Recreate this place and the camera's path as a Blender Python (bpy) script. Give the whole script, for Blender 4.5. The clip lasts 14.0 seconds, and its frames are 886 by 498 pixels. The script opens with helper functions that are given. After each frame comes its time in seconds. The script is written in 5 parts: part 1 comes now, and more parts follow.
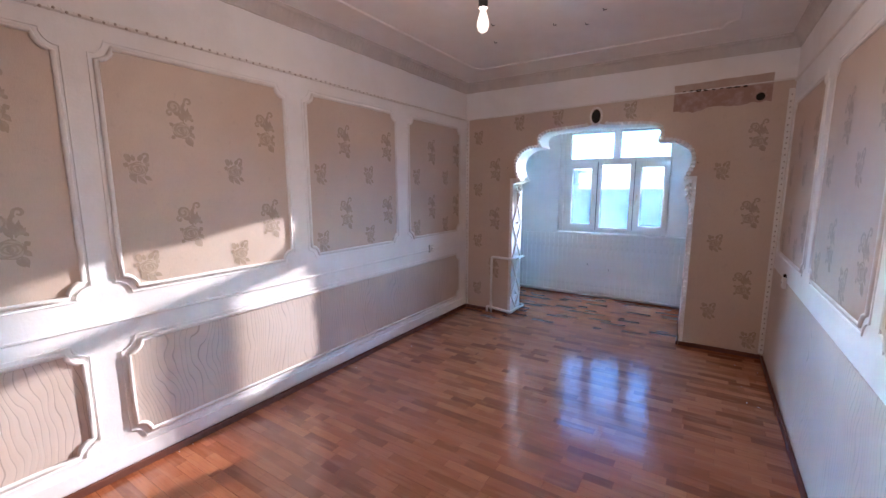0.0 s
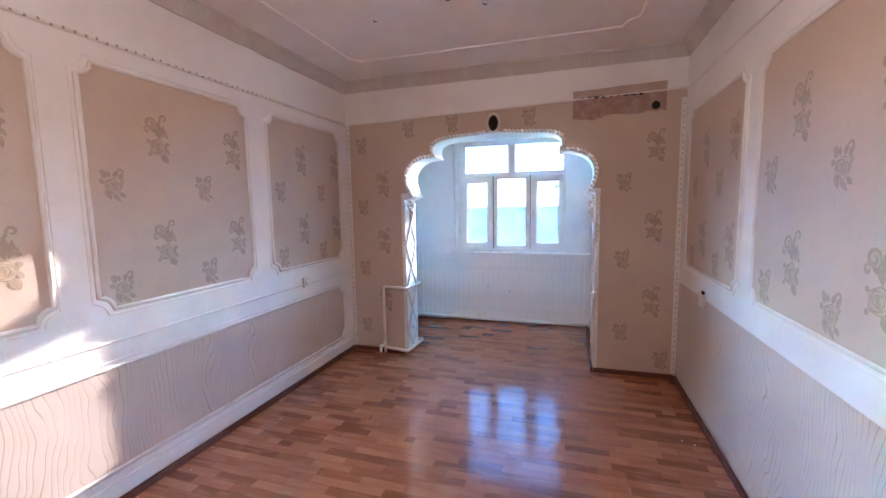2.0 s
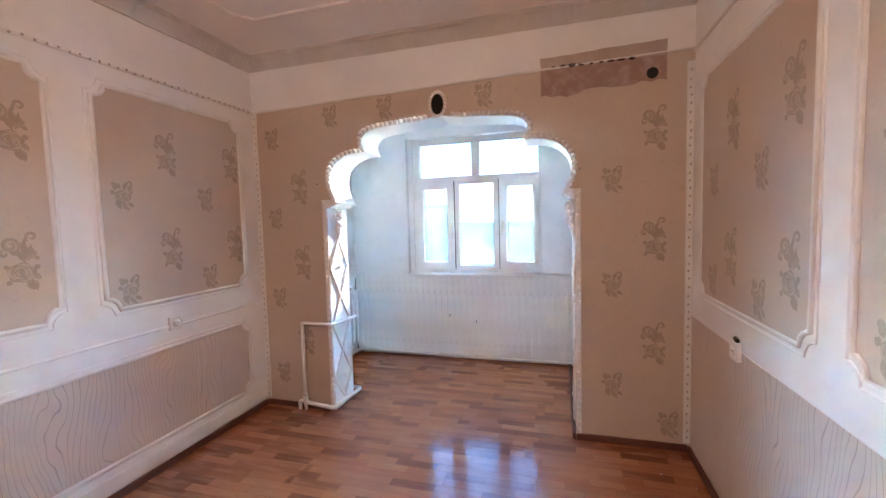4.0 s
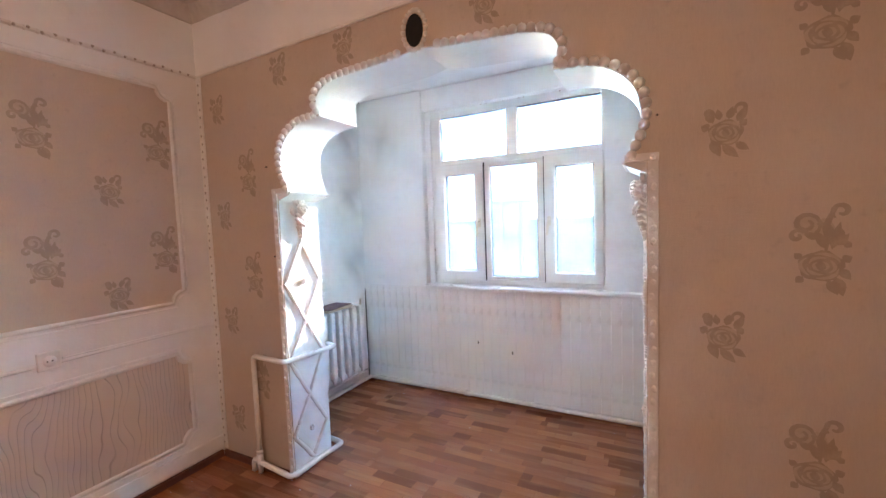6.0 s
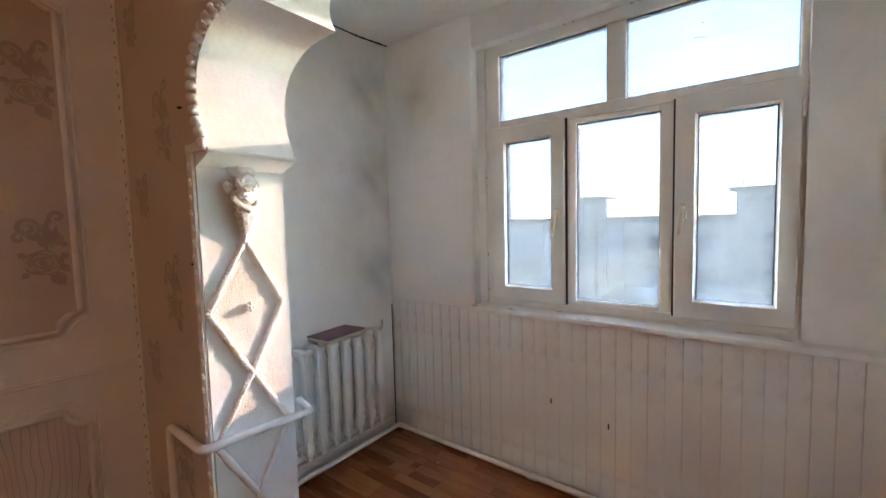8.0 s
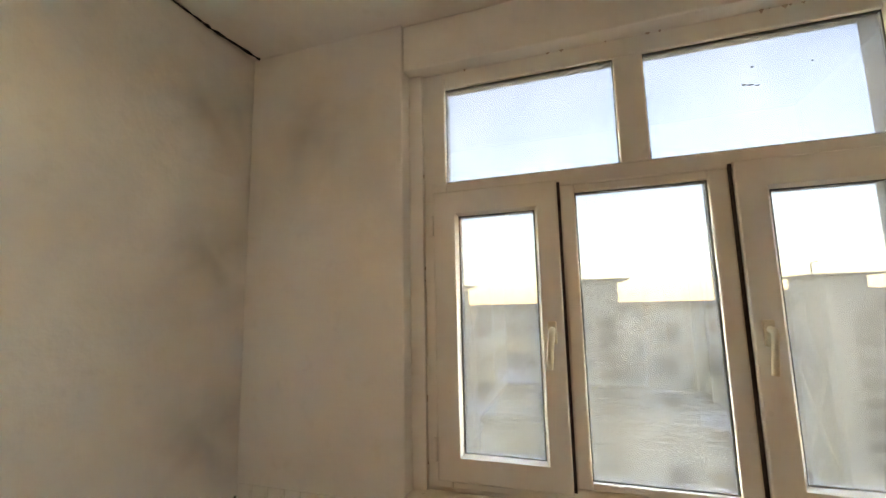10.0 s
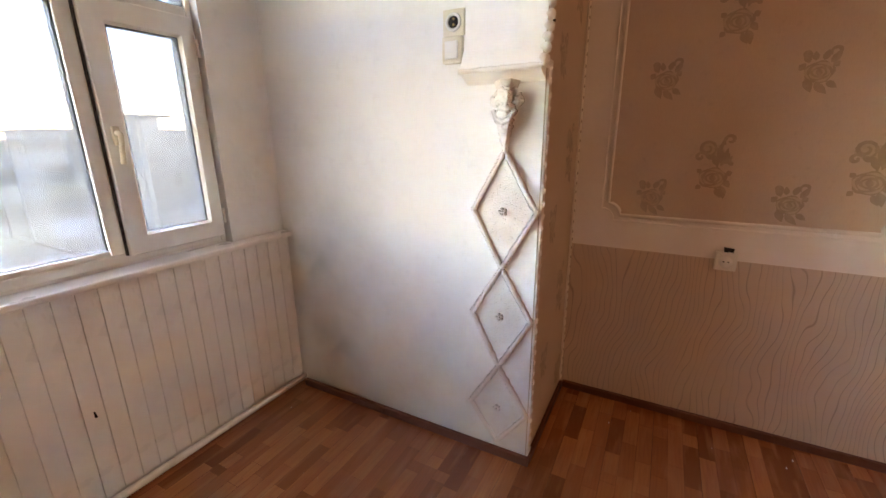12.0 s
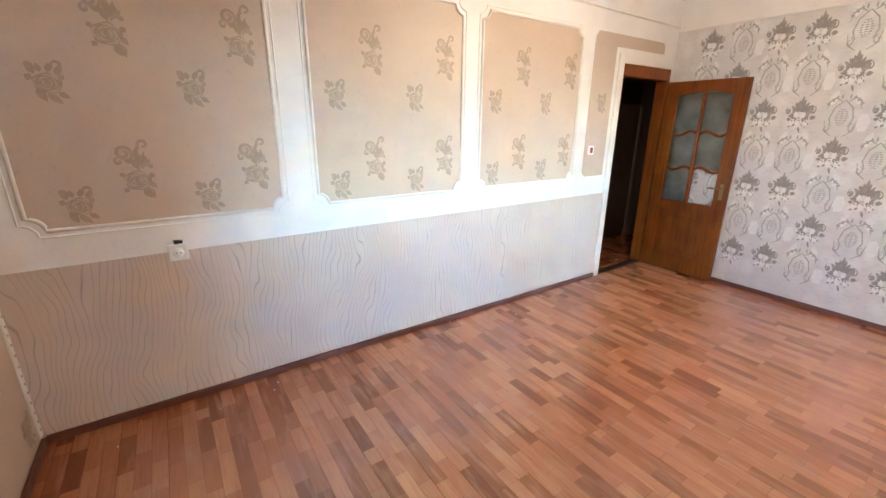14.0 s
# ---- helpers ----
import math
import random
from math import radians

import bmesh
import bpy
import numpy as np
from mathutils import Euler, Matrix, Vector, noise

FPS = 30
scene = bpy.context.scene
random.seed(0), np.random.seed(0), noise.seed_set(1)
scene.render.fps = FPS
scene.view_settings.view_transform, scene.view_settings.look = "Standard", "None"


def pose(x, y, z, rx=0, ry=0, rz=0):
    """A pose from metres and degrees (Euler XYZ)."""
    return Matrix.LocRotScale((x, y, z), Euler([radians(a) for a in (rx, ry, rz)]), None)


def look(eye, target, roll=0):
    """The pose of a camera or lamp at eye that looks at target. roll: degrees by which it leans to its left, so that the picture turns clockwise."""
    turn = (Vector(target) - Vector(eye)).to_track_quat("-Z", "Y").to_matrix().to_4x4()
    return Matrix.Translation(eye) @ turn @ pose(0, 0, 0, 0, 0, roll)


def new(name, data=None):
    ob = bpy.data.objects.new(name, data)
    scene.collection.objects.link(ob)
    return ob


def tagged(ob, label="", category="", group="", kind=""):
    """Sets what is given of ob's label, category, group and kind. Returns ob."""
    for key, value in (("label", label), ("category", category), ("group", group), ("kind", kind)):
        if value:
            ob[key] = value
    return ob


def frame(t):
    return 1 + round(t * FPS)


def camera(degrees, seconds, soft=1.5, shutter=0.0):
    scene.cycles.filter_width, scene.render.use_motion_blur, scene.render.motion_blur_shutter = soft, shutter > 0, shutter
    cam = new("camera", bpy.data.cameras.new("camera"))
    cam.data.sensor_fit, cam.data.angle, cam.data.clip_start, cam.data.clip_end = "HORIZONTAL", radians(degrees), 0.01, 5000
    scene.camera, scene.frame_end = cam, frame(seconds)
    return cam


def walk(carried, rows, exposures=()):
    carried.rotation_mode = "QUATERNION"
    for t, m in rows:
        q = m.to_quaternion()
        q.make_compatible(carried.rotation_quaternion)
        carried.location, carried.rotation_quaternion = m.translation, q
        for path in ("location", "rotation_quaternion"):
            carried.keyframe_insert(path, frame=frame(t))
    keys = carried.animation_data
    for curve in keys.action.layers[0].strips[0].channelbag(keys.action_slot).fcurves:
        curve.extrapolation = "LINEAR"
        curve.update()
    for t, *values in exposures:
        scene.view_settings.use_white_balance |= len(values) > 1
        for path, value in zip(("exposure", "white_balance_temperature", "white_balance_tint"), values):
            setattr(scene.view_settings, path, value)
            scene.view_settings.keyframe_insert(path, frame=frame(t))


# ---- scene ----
cam = camera(94.7, 14.0)
PATH = [
    (0, (0.102, 0.118, 1.579), (-0.968, 1.781, 1.277), -0.1),
    (0.5, (-0.01, 0.205, 1.564), (-0.941, 1.953, 1.288), -0.6),
    (1, (-0.208, 0.347, 1.56), (-0.985, 2.174, 1.316), -1.1),
    (1.5, (-0.285, 0.544, 1.552), (-0.942, 2.42, 1.327), -1.2),
    (2, (-0.241, 0.84, 1.543), (-0.837, 2.737, 1.333), -1.0),
    (2.5, (-0.196, 1.056, 1.519), (-0.746, 2.969, 1.326), -1.1),
    (3, (-0.209, 1.357, 1.516), (-0.712, 3.285, 1.347), -1.2),
    (3.2, (-0.193, 1.466, 1.507), (-0.696, 3.396, 1.354), -1.3),
    (5.3, (-0.066, 2.676, 1.45), (-0.831, 4.519, 1.313), -2.0),
    (5.5, (-0.058, 2.793, 1.44), (-0.867, 4.617, 1.302), -2.1),
    (6, (-0.011, 3.106, 1.467), (-0.928, 4.877, 1.327), -2.1),
    (6.5, (-0.08, 3.378, 1.435), (-1.078, 5.105, 1.287), -1.7),
    (7, (-0.208, 3.661, 1.444), (-1.315, 5.319, 1.28), -1.4),
    (7.2, (-0.239, 3.777, 1.436), (-1.409, 5.389, 1.267), -1.2),
    (9.3, (-0.967, 4.621, 1.414), (-2.179, 6.213, 1.402), -0.4),
    (9.5, (-1.027, 4.706, 1.456), (-2.169, 6.346, 1.536), -0.6),
    (10, (-1.184, 4.847, 1.531), (-1.791, 6.734, 1.796), -1.2),
    (10.5, (-1.26, 4.827, 1.522), (-0.968, 6.805, 1.588), -2.4),
    (11, (-1.319, 4.707, 1.479), (-0.294, 6.414, 1.295), -1.3),
    (11.5, (-1.393, 4.488, 1.432), (0.041, 5.83, 1.055), -0.5),
    (11.7, (-1.476, 4.377, 1.405), (0.087, 5.549, 0.975), -0.7),
    (12, (-1.535, 4.317, 1.431), (0.162, 5.227, 0.889), -0.5),
    (12.5, (-1.601, 4.326, 1.435), (0.27, 4.682, 0.824), -1.6),
    (13, (-1.672, 4.29, 1.412), (0.202, 3.958, 0.798), -2.2),
    (13.5, (-1.739, 4.157, 1.5), (-0.095, 3.214, 0.861), -0.8),
    (14, (-1.769, 4.007, 1.51), (-0.185, 2.94, 0.915), 0.5),
]
EXPOSURES = [(0.0, 10.1, 5050, 21), (2.0, 10.45, 5200, 22), (3.0, 10.65, 5500, 21), (5.5, 10.7, 6250, 25), (7.2, 10.15, 6500, 26), (9.3, 8.7, 12500, 29), (10.0, 9.05, 14000, 30), (10.5, 8.55, 14200, 29), (11.0, 8.05, 14000, 31), (11.5, 8.65, 12700, 35), (12.0, 9.65, 9800, 37), (12.5, 9.95, 8800, 33), (13.0, 10.45, 9700, 38), (13.5, 11.15, 6900, 18), (14.0, 11.25, 5350, 4)]
walk(cam, [(t, look(eye, target, roll)) for t, eye, target, roll in PATH], EXPOSURES)
SKY_STRENGTH, SUN_STRENGTH, BULB_WATTS = 0.15, 0.0112, 0.022

# ---- world, sun and lamps ----
SUN_DIR = Vector((0.245, 0.947, 0.198)).normalized()
world = bpy.data.worlds.new("sky")
scene.world = world
world.use_nodes = True
wn = world.node_tree
sky = wn.nodes.new("ShaderNodeTexSky")
sky.sky_type, sky.sun_disc = "NISHITA", False
sky.sun_elevation, sky.sun_rotation = math.asin(SUN_DIR.z), math.atan2(SUN_DIR.x, SUN_DIR.y)
sky.air_density, sky.dust_density, sky.ozone_density = 1.3, 0.0, 4.0
wn.nodes["Background"].inputs["Strength"].default_value = SKY_STRENGTH
# a thin even haze veils the whole sky
veil = wn.nodes.new("ShaderNodeMix")
veil.data_type = "RGBA"
veil.inputs[0].default_value = 0.7
veil.inputs[7].default_value = (0.25, 0.40, 0.535, 1)
wn.links.new(sky.outputs["Color"], veil.inputs[6])
wn.links.new(veil.outputs[2], wn.nodes["Background"].inputs["Color"])
sun_data = bpy.data.lights.new("sun", "SUN")
sun_data.energy, sun_data.angle, sun_data.color = SUN_STRENGTH, radians(0.6), (1.0, 0.83, 0.60)
new("sun", sun_data).matrix_world = look(SUN_DIR * 60, (0, 0, 0))
bulb_light = bpy.data.lights.new("bulb_light", "POINT")
bulb_light.energy, bulb_light.color, bulb_light.shadow_soft_size = BULB_WATTS, (1.0, 0.72, 0.45), 0.03
new("bulb_light", bulb_light).matrix_world = pose(-0.76, 1.775, 2.275)

# ---- plan ----
XL, XR, YF, YA, YB = -2.50, 0.65, -0.405, 4.715, 5.01   # room walls, arch wall front and back
BXL, BXR, YW = -2.40, 0.0, 6.12                         # balcony walls, inner face of the window wall
JL, JR, ARCH_X = -1.86, -0.03, -0.937                   # arch jambs and axis
CEIL, BCEIL, RAIL, RISE = 2.815, 2.55, 2.39, 0.075      # the frieze line climbs to the right on the arch wall

# ---- materials ----


class Net:
    """A node material in the making."""

    def __init__(self, name):
        self.m = bpy.data.materials.new(name)
        self.m.use_nodes = True
        self.t = self.m.node_tree
        self.b = self.t.nodes["Principled BSDF"]
        self.pos = self.add("ShaderNodeTexCoord").outputs["Object"]

    def add(self, kind, **props):
        n = self.t.nodes.new(kind)
        for k, v in props.items():
            if k == "operation":
                n.operation = v
            elif k == "blend_type":
                n.blend_type = v
            elif k == "data_type":
                n.data_type = v
        return n

    def put(self, value, socket):
        if isinstance(value, bpy.types.NodeSocket):
            self.t.links.new(value, socket)
        elif isinstance(value, tuple) and len(value) == 3 and socket.type == "RGBA":
            socket.default_value = (*value, 1)
        else:
            socket.default_value = value

    def math(self, op, a, b=0.0, c=0.0):
        n = self.add("ShaderNodeMath", operation=op)
        for v, s in zip((a, b, c), n.inputs):
            self.put(v, s)
        return n.outputs[0]

    def stretch(self, scale, vec=None, shift=None):
        n = self.add("ShaderNodeMapping")
        self.put(vec or self.pos, n.inputs["Vector"])
        n.inputs["Scale"].default_value = scale
        if shift is not None:
            self.put(shift, n.inputs["Location"])
        return n.outputs[0]

    def noise(self, scale, detail=3.0, rough=0.5, vec=None):
        n = self.add("ShaderNodeTexNoise")
        self.put(vec or self.pos, n.inputs["Vector"])
        n.inputs["Scale"].default_value, n.inputs["Detail"].default_value, n.inputs["Roughness"].default_value = scale, detail, rough
        return n.outputs["Fac"]

    def ramp(self, fac, lo, hi, a=0.0, b=1.0):
        n = self.add("ShaderNodeMapRange")
        for v, s in zip((fac, lo, hi, a, b), n.inputs):
            self.put(v, s)
        return n.outputs[0]

    def mix(self, fac, a, b, blend="MIX"):
        n = self.add("ShaderNodeMix", data_type="RGBA", blend_type=blend)
        self.put(fac, n.inputs[0])
        self.put(a, n.inputs[6])
        self.put(b, n.inputs[7])
        return n.outputs[2]

    def bump(self, height, strength, dist=0.01, normal=None):
        n = self.add("ShaderNodeBump")
        n.inputs["Strength"].default_value, n.inputs["Distance"].default_value = strength, dist
        self.put(height, n.inputs["Height"])
        if normal is not None:
            self.put(normal, n.inputs["Normal"])
        return n.outputs[0]

    def finish(self, color, rough=0.6, normal=None, metal=0.0, spec=0.5, coat=0.0):
        self.put(color, self.b.inputs["Base Color"])
        self.put(rough, self.b.inputs["Roughness"])
        self.b.inputs["Metallic"].default_value = metal
        self.b.inputs["Specular IOR Level"].default_value = spec
        self.b.inputs["Coat Weight"].default_value = coat
        if normal is not None:
            self.put(normal, self.b.inputs["Normal"])
        return self.m


def paint(name, base, stain, rough=0.55, grain=60.0, relief=0.25, blotch=1.6, amount=0.6):
    """Painted plaster or wood: blotches, fine stains and trowel relief."""
    n = Net(name)
    big = n.ramp(n.noise(blotch, 5, 0.62), 0.45, 0.8, 0, amount)
    fine = n.ramp(n.noise(14, 4, 0.6), 0.58, 0.9, 0, amount * 0.3)
    col = n.mix(big, base, stain)
    col = n.mix(fine, col, tuple(c * 0.72 for c in stain))
    h = n.bump(n.noise(grain, 4, 0.6), relief, 0.004)
    h = n.bump(n.noise(5, 3, 0.5), relief * 0.8, 0.02, h)
    return n.finish(col, n.ramp(n.noise(9, 3), 0.3, 0.7, rough - 0.08, rough + 0.1), h)


WHITE = paint("white_wall_paint", (0.875, 0.86, 0.845), (0.64, 0.60, 0.56), 0.5, 70, 0.22, 1.3, 0.5)
BALCONY = paint("balcony_whitewash", (0.85, 0.85, 0.84), (0.60, 0.58, 0.54), 0.6, 50, 0.4, 1.1, 0.7)
GLOSS = paint("white_enamel", (0.86, 0.85, 0.83), (0.62, 0.57, 0.50), 0.32, 90, 0.15, 3.0, 0.45)
PLASTER = paint("moulded_plaster", (0.80, 0.775, 0.745), (0.62, 0.54, 0.46), 0.62, 120, 0.5, 6.0, 0.5)
CEILING_PAINT = paint("ceiling_whitewash", (0.88, 0.845, 0.82), (0.66, 0.60, 0.56), 0.75, 40, 0.2, 0.9, 0.5)
CORNICE = paint("bare_cornice", (0.56, 0.52, 0.48), (0.70, 0.65, 0.60), 0.8, 35, 0.8, 4.0, 0.9)
PVC = paint("window_plastic", (0.80, 0.79, 0.76), (0.62, 0.57, 0.50), 0.35, 130, 0.05, 5.0, 0.35)
RUBBER = paint("black_gasket", (0.02, 0.02, 0.02), (0.05, 0.05, 0.045), 0.6)
# colour of black parts, and painted shade for holes that are not cut
BLACK = paint("black_and_hole_shade", (0.012, 0.010, 0.009), (0.02, 0.018, 0.016), 0.9)
PATCH_BROWN = paint("bare_pink_plaster", (0.36, 0.235, 0.19), (0.56, 0.46, 0.41), 0.85, 45, 1.0, 16.0, 0.9)
PATCH_WHITE = paint("flaking_plaster", (0.47, 0.36, 0.30), (0.60, 0.53, 0.47), 0.85, 45, 1.0, 9.0, 0.8)
BASEBOARD = paint("red_brown_varnish", (0.115, 0.036, 0.018), (0.19, 0.070, 0.036), 0.55, 80, 0.2, 5, 0.6)
FLOWER_PALE = paint("pale_bronze_flower_ink", (0.50, 0.395, 0.295), (0.58, 0.47, 0.37), 0.36, 150, 0.1, 30, 1.0)
FLOWER = paint("bronze_flower_ink", (0.395, 0.305, 0.22), (0.50, 0.395, 0.30), 0.38, 150, 0.1, 30, 1.0)
DAMASK_INK = paint("grey_damask_ink", (0.29, 0.272, 0.265), (0.48, 0.468, 0.46), 0.5, 150, 0.1, 25, 0.9)
DAMASK_PALE = paint("pale_damask_ink", (0.38, 0.37, 0.365), (0.54, 0.53, 0.525), 0.5, 150, 0.1, 25, 0.9)
DAMASK_PEARL = paint("pearl_damask_ink", (0.82, 0.81, 0.815), (0.72, 0.71, 0.715), 0.4, 150, 0.1, 25, 0.8)
DOTS = paint("dark_stud", (0.40, 0.34, 0.29), (0.56, 0.50, 0.45), 0.5, 120, 0.1, 20, 0.9)
IVORY = paint("ivory_plastic", (0.74, 0.68, 0.55), (0.58, 0.50, 0.38), 0.4, 120, 0.05, 8, 0.4)
RED = paint("red_plastic", (0.38, 0.05, 0.04), (0.28, 0.04, 0.03), 0.4)
COVER = paint("maroon_book_cover", (0.16, 0.075, 0.085), (0.24, 0.15, 0.14), 0.55, 90, 0.2, 14, 0.8)
PAPER = paint("yellowed_paper", (0.66, 0.57, 0.42), (0.50, 0.38, 0.24), 0.8, 200, 0.5, 20, 0.7)
STEEL = Net("worn_brass").finish((0.30, 0.21, 0.10), 0.4, None, 1.0)
# this dark brown puts the unlit hall's gloom into the colour
HALL = paint("hall_gloom_brown", (0.22, 0.17, 0.13), (0.15, 0.115, 0.09), 0.7)
CABINET = paint("dark_hall_wood", (0.055, 0.026, 0.016), (0.085, 0.04, 0.024), 0.4, 80, 0.2, 5, 0.6)
CONCRETE = paint("pale_facade_panel", (0.82, 0.77, 0.68), (0.72, 0.66, 0.58), 0.85, 4, 0.3, 0.25, 0.8)
PANEL_BLUE = paint("pale_blue_balcony_panel", (0.74, 0.79, 0.84), (0.62, 0.66, 0.70), 0.8, 4, 0.3, 0.3, 0.7)
PANEL_OCHRE = paint("ochre_balcony_panel", (0.78, 0.68, 0.48), (0.66, 0.57, 0.42), 0.8, 4, 0.3, 0.3, 0.7)
TOWER = paint("tower_render", (0.70, 0.64, 0.53), (0.60, 0.54, 0.45), 0.85, 4, 0.3, 0.3, 0.8)
FELT = paint("roof_felt", (0.30, 0.28, 0.26), (0.38, 0.36, 0.33), 0.9, 3, 0.3, 0.4, 0.8)
FARGLASS = paint("far_window_glass", (0.10, 0.097, 0.094), (0.16, 0.155, 0.15), 0.5)
SOIL = paint("dusty_ground", (0.20, 0.17, 0.13), (0.12, 0.13, 0.08), 0.95, 2, 0.3, 0.05, 0.9)
CRUMB = paint("plaster_crumb", (0.7, 0.67, 0.62), (0.5, 0.46, 0.42), 0.9)


def wallpaper():
    n = Net("woven_beige_wallpaper")
    weave = n.noise(1.0, 4, 0.7, n.stretch((300, 300, 40)))
    weave2 = n.noise(1.0, 3, 0.6, n.stretch((40, 40, 260)))
    big = n.noise(1.5, 4, 0.6)
    col = n.mix(n.ramp(big, 0.35, 0.75), (0.585, 0.47, 0.375), (0.525, 0.415, 0.33))
    col = n.mix(n.ramp(weave, 0.35, 0.7, 0, 0.45), col, (0.655, 0.54, 0.44))
    col = n.mix(n.ramp(n.noise(26, 3), 0.62, 0.8, 0, 0.25), col, (0.33, 0.25, 0.19))
    nm = n.bump(n.math("ADD", weave, weave2), 0.35, 0.002)
    nm = n.bump(n.noise(3.2, 2), 0.3, 0.02, nm)
    return n.finish(col, 0.42, nm, spec=0.55)


def wave_paper():
    """Embossed paper with thin upright wavering lines."""
    n = Net("wavy_embossed_wallpaper")
    s = n.add("ShaderNodeSeparateXYZ")
    n.put(n.pos, s.inputs[0])
    drift = n.noise(1.0, 2.5, 0.45, n.stretch((2.4, 2.4, 1.3)))
    drift2 = n.noise(1.0, 1.0, 0.4, n.stretch((9.0, 9.0, 4.0)))
    u = n.math("ADD", n.math("MULTIPLY", s.outputs[1], 38.0), n.math("ADD", n.math("MULTIPLY", drift, 14.0), n.math("MULTIPLY", drift2, 2.4)))
    ridge = n.math("PINGPONG", u, 0.5)
    line = n.ramp(ridge, 0.015, 0.085, 1, 0)
    fade = n.ramp(n.noise(1.0, 2, 0.5, n.stretch((7, 7, 3))), 0.32, 0.52, 0.3, 1)
    line = n.math("MULTIPLY", line, fade)
    base = n.mix(n.ramp(n.noise(2.0, 4), 0.35, 0.7), (0.66, 0.55, 0.465), (0.58, 0.48, 0.40))
    base = n.mix(n.ramp(n.noise(1.0, 3, 0.6, n.stretch((60, 60, 6))), 0.4, 0.7, 0, 0.3), base, (0.63, 0.55, 0.49))
    col = n.mix(n.math("MULTIPLY", line, 0.58), base, (0.25, 0.185, 0.145))
    nm = n.bump(n.math("SUBTRACT", n.ramp(ridge, 0.0, 0.5), n.math("MULTIPLY", line, 0.8)), 0.07, 0.003)
    return n.finish(col, 0.45, nm)


def damask():
    n = Net("pearly_damask_wallpaper")
    big = n.noise(3.0, 4, 0.6)
    v = n.add("ShaderNodeTexVoronoi")
    n.put(n.stretch((7.4, 7.4, 6.2)), v.inputs["Vector"])
    v.inputs["Scale"].default_value = 1.0
    col = n.mix(n.ramp(v.outputs["Distance"], 0.15, 0.6), (0.80, 0.79, 0.795), (0.68, 0.665, 0.67))
    col = n.mix(n.ramp(n.noise(1.0, 4, 0.65, n.stretch((22, 22, 48))), 0.50, 0.70, 0, 0.32), col, (0.40, 0.39, 0.385))
    col = n.mix(n.ramp(big, 0.4, 0.7, 0, 0.35), col, (0.68, 0.67, 0.675))
    return n.finish(col, 0.4, n.bump(n.noise(90, 3), 0.2, 0.002))


def laminate():
    """Three-strip laminate: short strips of changing tone with grain along x."""
    n = Net("red_brown_laminate")
    info = n.add("ShaderNodeObjectInfo")
    c = n.add("ShaderNodeCombineXYZ")
    n.put(n.math("MULTIPLY", info.outputs["Random"], 17.0), c.inputs[0])
    vec = n.add("ShaderNodeVectorMath", operation="ADD")
    n.put(n.pos, vec.inputs[0])
    n.put(c.outputs[0], vec.inputs[1])
    b = n.add("ShaderNodeTexBrick")
    n.put(vec.outputs[0], b.inputs["Vector"])
    b.inputs["Scale"].default_value, b.inputs["Brick Width"].default_value, b.inputs["Row Height"].default_value = 1.0, 0.265, 0.0641
    b.inputs["Mortar Size"].default_value, b.inputs["Bias"].default_value = 0.0011, 0.0
    b.inputs["Color1"].default_value, b.inputs["Color2"].default_value, b.inputs["Mortar"].default_value = (0, 0, 0, 1), (1, 1, 1, 1), (0.1, 0.1, 0.1, 1)
    b.offset = 0.37
    tone = n.add("ShaderNodeValToRGB")
    n.put(b.outputs["Color"], tone.inputs[0])
    e = tone.color_ramp.elements
    e[0].color, e[1].color = (0.195, 0.051, 0.018, 1), (0.49, 0.178, 0.064, 1)
    mid = e.new(0.5)
    mid.color = (0.37, 0.118, 0.040, 1)
    grain = n.noise(1.0, 5, 0.65, n.stretch((6, 110, 10), vec.outputs[0]))
    cloud = n.noise(1.0, 3, 0.5, n.stretch((3.5, 22, 5), vec.outputs[0]))
    col = n.mix(n.ramp(grain, 0.42, 0.72, 0, 0.5), tone.outputs[0], (0.24, 0.072, 0.030))
    col = n.mix(n.ramp(cloud, 0.5, 0.75, 0, 0.45), col, (0.52, 0.23, 0.10))
    col = n.mix(n.math("MULTIPLY", info.outputs["Random"], 0.14), col, (0.10, 0.036, 0.022))
    world_pos = n.add("ShaderNodeNewGeometry").outputs["Position"]
    wear = n.noise(1.7, 5, 0.65, world_pos)
    rough = n.ramp(wear, 0.3, 0.75, 0.09, 0.23)
    nm = n.bump(n.noise(2.6, 2, 0.5, world_pos), 0.12, 0.03)
    nm = n.bump(grain, 0.05, 0.001, nm)
    return n.finish(col, rough, nm, spec=0.95)


def door_wood():
    n = Net("orange_brown_door_wood")
    g = n.noise(1.0, 5, 0.6, n.stretch((38, 38, 2.2)))
    col = n.mix(n.ramp(g, 0.35, 0.7), (0.21, 0.055, 0.003), (0.105, 0.026, 0.002))
    col = n.mix(n.ramp(n.noise(4, 3), 0.45, 0.75, 0, 0.5), col, (0.26, 0.075, 0.005))
    return n.finish(col, 0.42, n.bump(g, 0.12, 0.002), spec=0.3)


